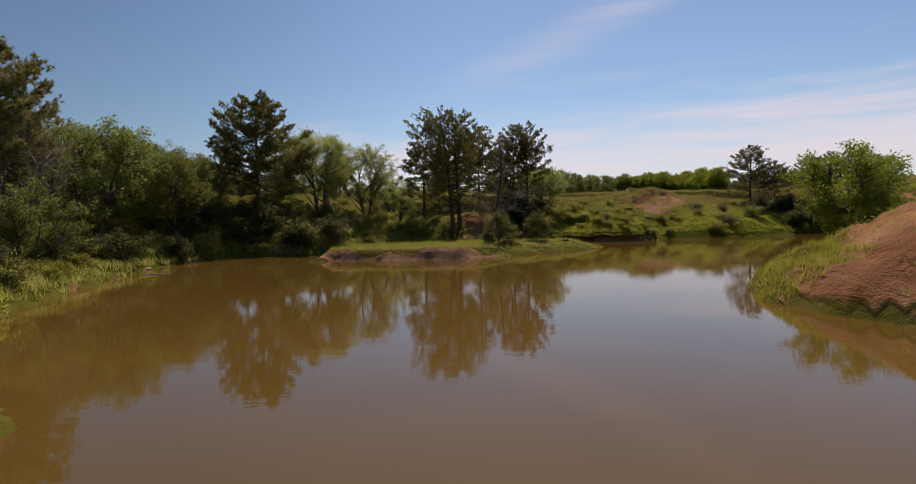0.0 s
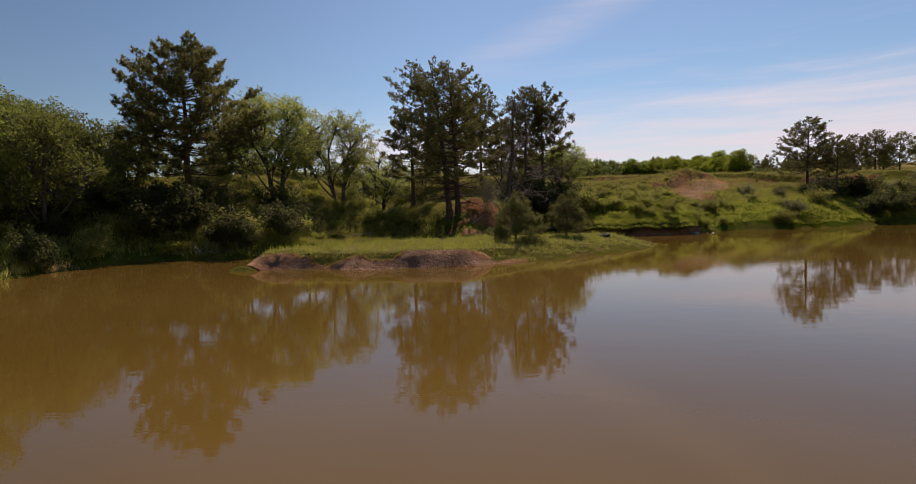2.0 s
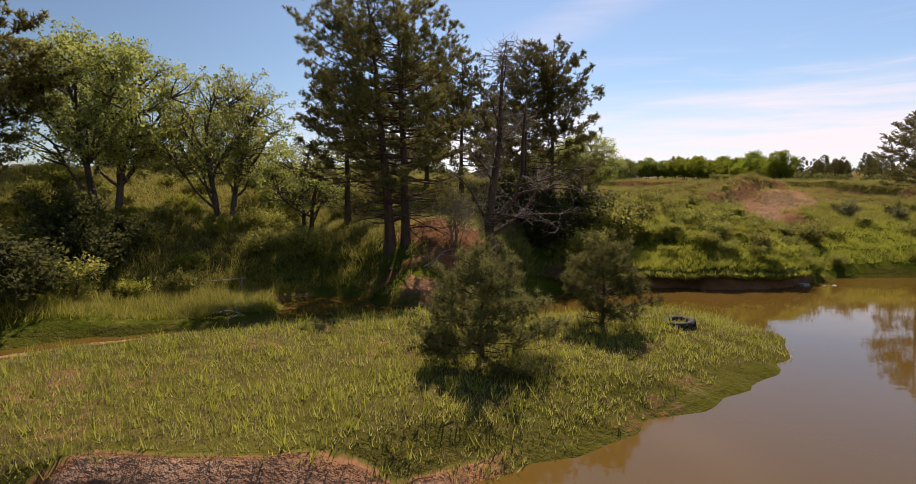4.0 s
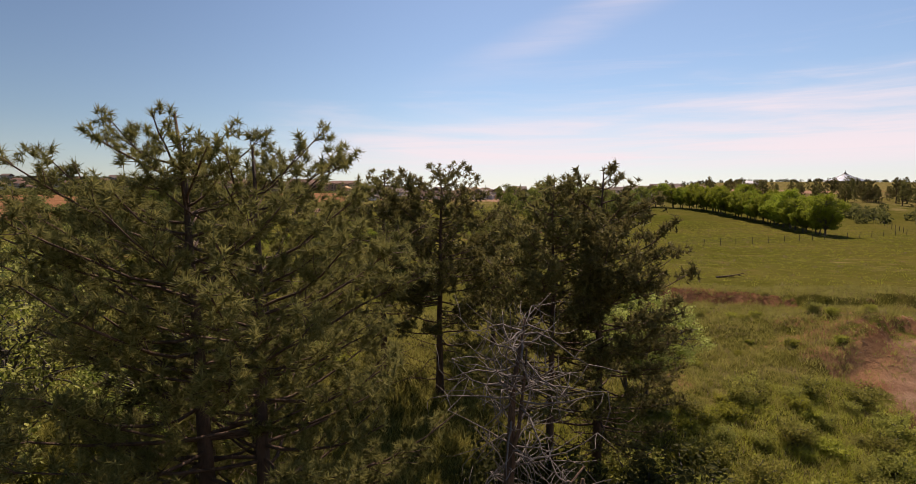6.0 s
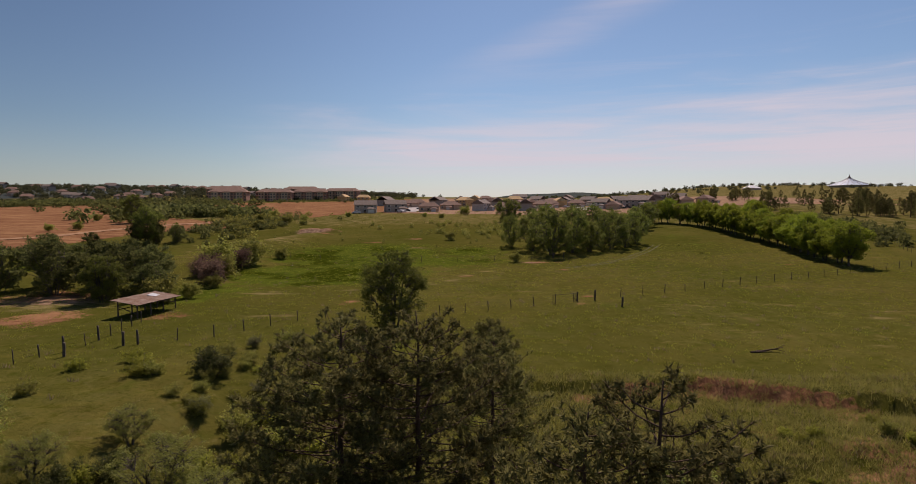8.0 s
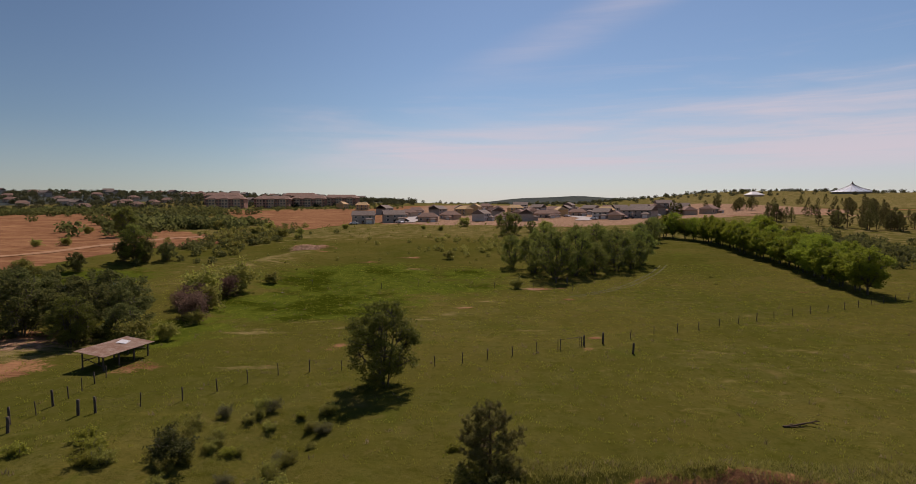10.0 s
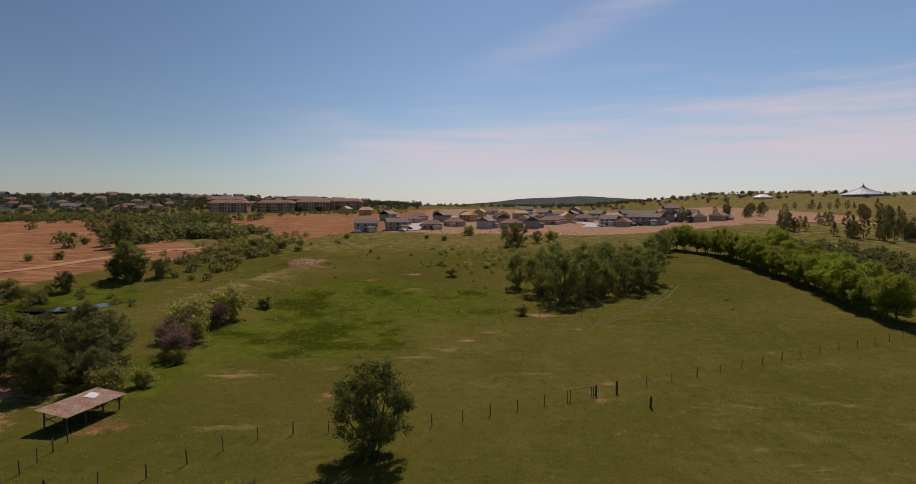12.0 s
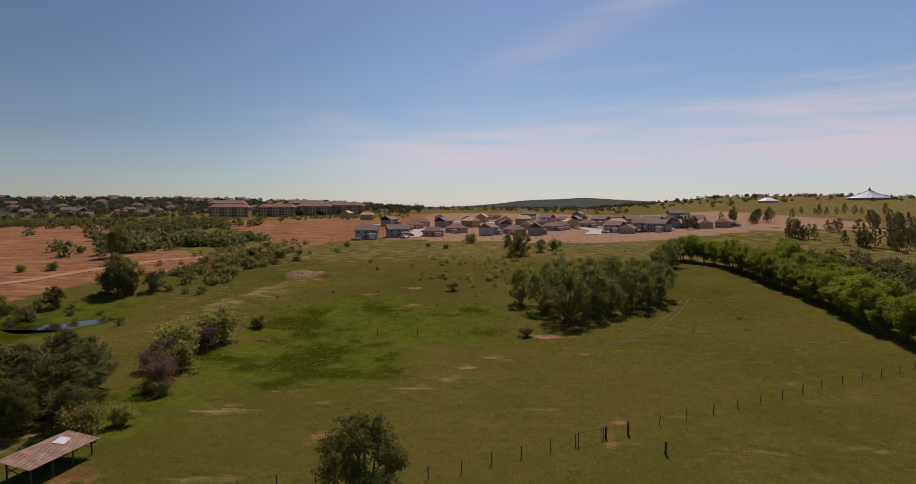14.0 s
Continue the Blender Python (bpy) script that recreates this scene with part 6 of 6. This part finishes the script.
def build_shed():
    """Open pole shelter: low sloping corrugated roof on round posts."""
    base = tagged(new("field_shelter"), "open pole shelter with a rusty corrugated roof on the pasture", "shelter")
    L, W = 6.6, 2.9
    g = np.random.default_rng(3)
    hi, lo = 1.78, 1.42
    for i in range(4):
        x = -L / 2 + 0.25 + (L - 0.5) * i / 3
        rough_post("post", (x, -W / 2 + 0.2, -0.4), (x, -W / 2 + 0.2, lo), 0.085, M_POST, base, 10 + i)
        rough_post("post", (x, W / 2 - 0.2, -0.4), (x, W / 2 - 0.2, hi), 0.085, M_POST, base, 20 + i)
        rough_post("rafter", (x, -W / 2 - 0.1, lo - 0.02), (x, W / 2 + 0.1, hi + 0.03), 0.06, M_POST, base, 30 + i)
    for k, (y, z) in enumerate(((-W / 2 + 0.2, lo - 0.02), (W / 2 - 0.2, hi - 0.02))):
        rough_post("beam", (-L / 2, y, z), (L / 2, y, z), 0.07, M_POST, base, 40 + k)
    rough_post("brace", (-L / 2 + 0.25, -W / 2 + 0.2, 0.35), (-L / 2 + 0.25, W / 2 - 0.2, 1.2), 0.045, M_POST, base, 50)
    rough_post("rail", (-L / 2 + 0.25, W / 2 - 0.2, 0.8), (L / 2 - 0.25, W / 2 - 0.2, 0.85), 0.05, M_POST, base, 51)
    rough_post("rail", (L / 2 - 0.25, -W / 2 + 0.2, 0.8), (L / 2 - 0.25, W / 2 - 0.2, 0.9), 0.05, M_POST, base, 52)
    for i in range(7):
        x0, x1 = -L / 2 - 0.2 + (L + 0.4) * i / 7 - 0.04, -L / 2 - 0.2 + (L + 0.4) * (i + 1) / 7 + 0.04
        n = 13
        xs = np.linspace(x0, x1, n)
        rip = np.where(np.arange(n) % 2, 0.025, 0.0)
        zl, zh = lo + 0.10 + (i % 2) * 0.012, hi + 0.12 + (i % 2) * 0.012
        top = np.concatenate([np.stack([xs, np.full(n, -W / 2 - 0.35), zl + rip - 0.03], 1), np.stack([xs, np.full(n, W / 2 + 0.35), zh + rip + 0.03], 1)])
        V = np.concatenate([top, top - np.array([0, 0, 0.012])])
        F = []
        for j in range(n - 1):
            F += [[j, j + 1, n + j + 1, n + j], [2 * n + j, 3 * n + j, 3 * n + j + 1, 2 * n + j + 1], [j, 2 * n + j, 2 * n + j + 1, j + 1], [n + j, n + j + 1, 3 * n + j + 1, 3 * n + j]]
        F += [[0, n, 3 * n, 2 * n], [n - 1, 3 * n - 1, 4 * n - 1, 2 * n - 1]]
        mesh_object("roof_sheet", V, F, M_RUST, False, base)
    return base


shed = build_shed()
settle(shed, -34.3, 135.0, radians(80), 0.0)
sheet = mesh_object("loose_metal_sheet", np.array([(-0.7, -0.5, 0), (0.7, -0.5, 0.03), (0.75, 0.5, 0.05), (-0.7, 0.55, 0.02), (-0.7, -0.5, -0.02), (0.7, -0.5, 0.01), (0.75, 0.5, 0.03), (-0.7, 0.55, 0.0)]),
                    [[0, 1, 2, 3], [7, 6, 5, 4], [0, 4, 5, 1], [1, 5, 6, 2], [2, 6, 7, 3], [3, 7, 4, 0]], M_SHEET, False)
tagged(sheet, "loose pale metal sheet lying on the shelter roof", "sheet metal")
sheet.matrix_world = shed.matrix_basis @ pose(1.6, 0.5, 1.80, 8, 0, 20)


def fence(name, label, pts, step, seed, height_m=1.2, wires=4, strong=()):
    """Post-and-wire fence along a line: each post a part, each wire a part."""
    g = np.random.default_rng(seed)
    x0, y0 = pts[0]
    base = tagged(new(name), label, "fence")
    pts = np.array(pts, float)
    seg = np.hypot(*np.diff(pts, axis=0).T)
    run = np.concatenate([[0], np.cumsum(seg)])
    n = max(2, int(round(run[-1] / step)) + 1)
    s = np.linspace(0, run[-1], n)
    x, y = np.interp(s, run, pts[:, 0]), np.interp(s, run, pts[:, 1])
    tops = []
    for i in range(n):
        z = ground_z(x[i], y[i])
        big = i in strong
        h = height_m * (1.15 if big else g.uniform(0.88, 1.06))
        lean = g.normal(0, 0.05, 2)
        rough_post("post", (x[i], y[i], z - 0.3), (x[i] + lean[0], y[i] + lean[1], z + h), 0.10 if big else g.uniform(0.035, 0.06), M_POST, base, 1000 * seed + i, 6)
        tops.append((x[i] + lean[0] * 0.7, y[i] + lean[1] * 0.7, z, h))
    for w in range(wires):
        sp = Soup()
        p = np.array([(a, b, c + h * (0.25 + 0.68 * w / max(1, wires - 1))) for a, b, c, h in tops])
        sp.tube(p, [0.004] * len(p), 3)
        sp.ob("wire", M_WIRE, base)
    return base


fence("pasture_fence", "weathered post-and-wire fence across the pasture", [(-26.7, 120.4), (-23.7, 121.9), (-20.7, 123.7), (-17, 129.4), (-14.6, 131.9), (-8, 133.2), (0.4, 134.8), (6.8, 138.6), (13.4, 141.9), (16.4, 143.6)], 3.2, 5, strong=(0,))
fence("pasture_fence", "weathered post-and-wire fence across the pasture", [(23.1, 147.6), (33, 152.6), (47.5, 160.7), (61.9, 167.5), (76, 176), (96, 186)], 3.9, 6)
fence("corral_fence", "leaning post-and-wire fence beside the pole shelter", [(-31.9, 129.6), (-31.6, 126.8), (-31.3, 123.5), (-31.0, 119.5), (-33.0, 114.0)], 1.9, 7, strong=(4, 6))
fence("meadow_fence", "thin far fence across the wet meadow", [(-44, 196), (-28, 191), (-10, 188), (6, 187.5), (22, 184.5)], 7.5, 8, wires=2)
fence("east_fence", "grey board fence on the eastern slope", [(118, 240), (104, 210), (96, 190)], 3.0, 9)
for i, (x, y, h) in enumerate(((16.7, 143.9, 1.2), (19.2, 145.1, 1.35), (21.6, 140.5, 1.25), (-27.6, 119.6, 1.3), (-30.5, 116.2, 1.2), (20.0, 193.0, 1.1), (22.3, 193.6, 1.2))):
    z = ground_z(x, y)
    tagged(rough_post("fence_post", (x, y, z - 0.3), (x + 0.04, y, z + h), 0.12, M_POST, None, 70 + i, 8), "stout dark wooden gate post standing alone", "fence post", "gate posts")
gate = tagged(new("wire_gate"), "low wire gate with a top rail", "gate")
for i, (x, y) in enumerate(((13.4, 141.8), (16.2, 143.4))):
    z = ground_z(x, y)
    rough_post("post", (x, y + 0.35, z - 0.2), (x, y + 0.35, z + 1.1), 0.035, M_POST, gate, 90 + i)
z = ground_z(14.8, 142.6)
rough_post("rail", (13.3, 142.1, z + 1.1), (16.3, 143.8, z + 1.12), 0.025, M_POST, gate, 92)


def build_tyre():
    """A large worn tractor tyre lying on its side."""
    base = tagged(new("old_tyre"), "old black tractor tyre lying flat on the island grass", "tyre")
    n, prof = 40, [(0.33, 0.10), (0.36, 0.03), (0.45, 0.0), (0.54, 0.03), (0.565, 0.10), (0.565, 0.22), (0.54, 0.29), (0.45, 0.32), (0.36, 0.29), (0.33, 0.22)]
    V = np.array([(r * math.cos(i * 2 * math.pi / n), r * math.sin(i * 2 * math.pi / n), z) for i in range(n) for r, z in prof])
    k = len(prof)
    F = [[i * k + j, ((i + 1) % n) * k + j, ((i + 1) % n) * k + (j + 1) % k, i * k + (j + 1) % k] for i in range(n) for j in range(k)]
    mesh_object("carcass", V, F, M_RUBBER, True, base)
    for i in range(24):
        a = i * 2 * math.pi / 24
        bm = box_bm(-0.02, -0.035, -0.11, 0.03, 0.035, 0.11, 0.008)
        bmesh.ops.transform(bm, matrix=Matrix.Rotation(a, 4, "Z") @ Matrix.Translation((0.57, 0, 0.16)) @ Matrix.Rotation(0.5 * (1 if i % 2 else -1), 4, "X"), verts=bm.verts)
        part("tread_lug", bm, M_RUBBER, base)
    return base


tyre = build_tyre()
tyre.scale = (0.86, 0.86, 0.75)
tyre.location, tyre.rotation_euler = (9.5, 61.9, ground_z(9.5, 61.9) - 0.12), (radians(4), radians(-5), 0)


def driftwood(name, label, x, y, length, r, seed, turn, lift=0.1, forks=3, mat=None, flat=1.0):
    g = np.random.default_rng(seed)
    s = Soup()
    p = bent((0, 0, 0), (1, 0, 0.12), length, 7, g, 0.14) * np.array([1, 1, flat])
    s.tube(p, np.linspace(r, r * 0.3, 8), 7)
    for _ in range(forks):
        s.tube(bent(p[g.integers(1, 7)], g.normal(size=3) * np.array([1, 1, 0.6 * flat]) + np.array([0.4, 0, 0.3 * flat]), length * g.uniform(0.2, 0.5), 4, g, 0.2), np.linspace(r * 0.5, 0.01, 5), 5)
    ob = tagged(s.ob(name, mat or M_DEAD), label, "log")
    ob.location, ob.rotation_euler = (x, y, max(ground_z(x, y), -0.05) + lift), (0, 0, turn)
    return ob


driftwood("fallen_branch", "dark fallen branch on the pasture grass", 27.2, 119.3, 3.2, 0.10, 101, 0.45, 0.05, 7, M_BARK, flat=0.3)
driftwood("driftwood", "bare driftwood branch in the shallow channel", -6.7, 64.9, 1.3, 0.05, 102, -0.7, 0.08, 3)
driftwood("driftwood", "grey branch lying at the water's edge", 4.4, 70.4, 2.2, 0.05, 103, -0.4, 0.06, 2)
driftwood("driftwood", "pale log at the west shore", -19.8, 42.5, 1.6, 0.06, 104, 0.2, 0.05, 0)
driftwood("driftwood", "weathered stick on the clay bank", 0.6, 70.6, 2.6, 0.035, 105, 0.5, 0.1, 1)
driftwood("fallen_branch", "silver snag beside a stump on the meadow", -33.0, 183.0, 2.2, 0.09, 106, 1.8, 0.1, 3)

frame_thing = tagged(new("pole_frame"), "simple pole rail on two thin posts in the grass", "rail")
rough_post("rail", (-10.4, 70.4, 0.66), (-7.6, 69.8, 1.02), 0.03, M_DEAD, frame_thing, 111)
rough_post("post", (-10.0, 70.3, ground_z(-10.0, 70.3) - 0.4), (-10.0, 70.3, 0.72), 0.025, M_DEAD, frame_thing, 112)
rough_post("post", (-7.8, 69.85, ground_z(-7.8, 69.85) - 0.4), (-7.8, 69.85, 1.0), 0.025, M_DEAD, frame_thing, 113)
rough_post("brace", (-8.2, 69.95, ground_z(-8.2, 69.95) - 0.3), (-7.8, 69.88, 0.94), 0.02, M_DEAD, frame_thing, 114)


def stick_pile(x, y, n, seed, label, mat, span=1.2):
    g = np.random.default_rng(seed)
    s = Soup()
    for _ in range(n):
        p0 = np.array([g.normal(0, span * 0.4), g.normal(0, span * 0.3), g.uniform(0, 0.25)])
        s.tube(bent(p0, g.normal(size=3) * np.array([1, 1, 0.6]) + np.array([0, 0, 0.35]), g.uniform(0.4, 1.3), 4, g, 0.15), np.linspace(0.016, 0.004, 5), 3)
    ob = tagged(s.ob("brush_pile", mat), label, "brush", kind="stuff")
    ob.location = (x, y, max(ground_z(x, y), 0))
    return ob


M_REDTWIG = rough_material("dry_red_twigs", (0.20, 0.10, 0.065), (0.32, 0.18, 0.12), 6)
stick_pile(7.0, 73.3, 90, 121, "heap of dry reddish twigs at the waterline", M_REDTWIG)
stick_pile(-16.5, 58.9, 60, 122, "dry brush caught along the shore", M_DEAD, 2.2)
stick_pile(2.2, 69.3, 50, 123, "dead twigs below the bare tree", M_DEAD)
g_r = np.random.default_rng(131)


def stone(size, seed):
    bm = bmesh.new()
    bmesh.ops.create_icosphere(bm, subdivisions=2, radius=size)
    for v in bm.verts:
        v.co *= 1 + 0.35 * noise.noise(v.co * (2.2 / size) + Vector((seed, 0, 0)))
        v.co.z *= 0.6
    return bm


for i in range(9):
    x, y = (21.4 + g_r.normal(0, 0.7), 75.9 + g_r.normal(0, 0.3)) if i < 8 else (g_r.uniform(-20.5, -16.5), 0)
    if i >= 8:
        y = 40 + g_r.uniform(0, 18)
        x = -21.6 + g_r.normal(0, 0.5)
    me = bpy.data.meshes.new("stone")
    bm = stone(g_r.uniform(0.08, 0.24), i)
    bm.to_mesh(me)
    bm.free()
    me.materials.append(M_STONE)
    ob = tagged(new("stone", me), "pale stone at the waterline", "stone", "shore stones")
    ob.location = (x, y, max(ground_z(x, y), -0.03) + 0.02)


def car(label, paint):
    base = tagged(new("parked_car"), label, "car")
    bm = bmesh.new()
    side = [(-2.2, 0.35), (-2.25, 0.8), (-1.9, 0.95), (-1.2, 1.0), (-0.6, 1.5), (0.9, 1.52), (1.6, 1.05), (2.2, 0.95), (2.25, 0.4)]
    a = [bm.verts.new((x, -0.9 + (0.12 if z > 1.1 else 0), z)) for x, z in side]
    b = [bm.verts.new((x, 0.9 - (0.12 if z > 1.1 else 0), z)) for x, z in side]
    bm.faces.new(a[::-1])
    bm.faces.new(b)
    for i in range(len(side)):
        j = (i + 1) % len(side)
        bm.faces.new((a[i], a[j], b[j], b[i]))
    part("body", bm, paint, base)
    part("windscreen", box_bm(-1.0, -0.7, 1.05, -0.62, 0.7, 1.42, 0.02), M_PANE, base)
    part("side_window", box_bm(-0.5, -0.85, 1.08, 1.1, -0.79, 1.42, 0.01), M_PANE, base)
    for x in (-1.4, 1.4):
        for y in (-0.85, 0.85):
            bm = bmesh.new()
            bmesh.ops.create_cone(bm, cap_ends=True, segments=14, radius1=0.34, radius2=0.34, depth=0.22, matrix=Matrix.Translation((x, y, 0.34)) @ Matrix.Rotation(radians(90), 4, "X"))
            part("wheel", bm, M_RUBBER, base)
    return base


M_PAINT_W = rough_material("white_car_paint", (0.62, 0.61, 0.6), (0.68, 0.67, 0.66), 0.5, None, 0.0, 0.25)
M_PAINT_D = rough_material("dark_car_paint", (0.04, 0.04, 0.05), (0.06, 0.06, 0.07), 0.5, None, 0.0, 0.25)
car_w = settle(car("white car parked on the building ground", M_PAINT_W), -58, 362, 0.2, -0.05)
car_d = settle(car("dark car parked beside new houses", M_PAINT_D), 88, 398, 0.1, -0.05)
for o, x, y in ((car_w, -36.5, 372), (car_w, 70, 406), (car_d, -35, 383), (car_w, 104, 402), (car_d, 112, 404), (car_w, 60, 440), (car_d, -30, 410)):
    copy_thing(o, pose(x, y, ground_z(x, y) + 0.08, 0, 0, g_r.uniform(0, 180)))
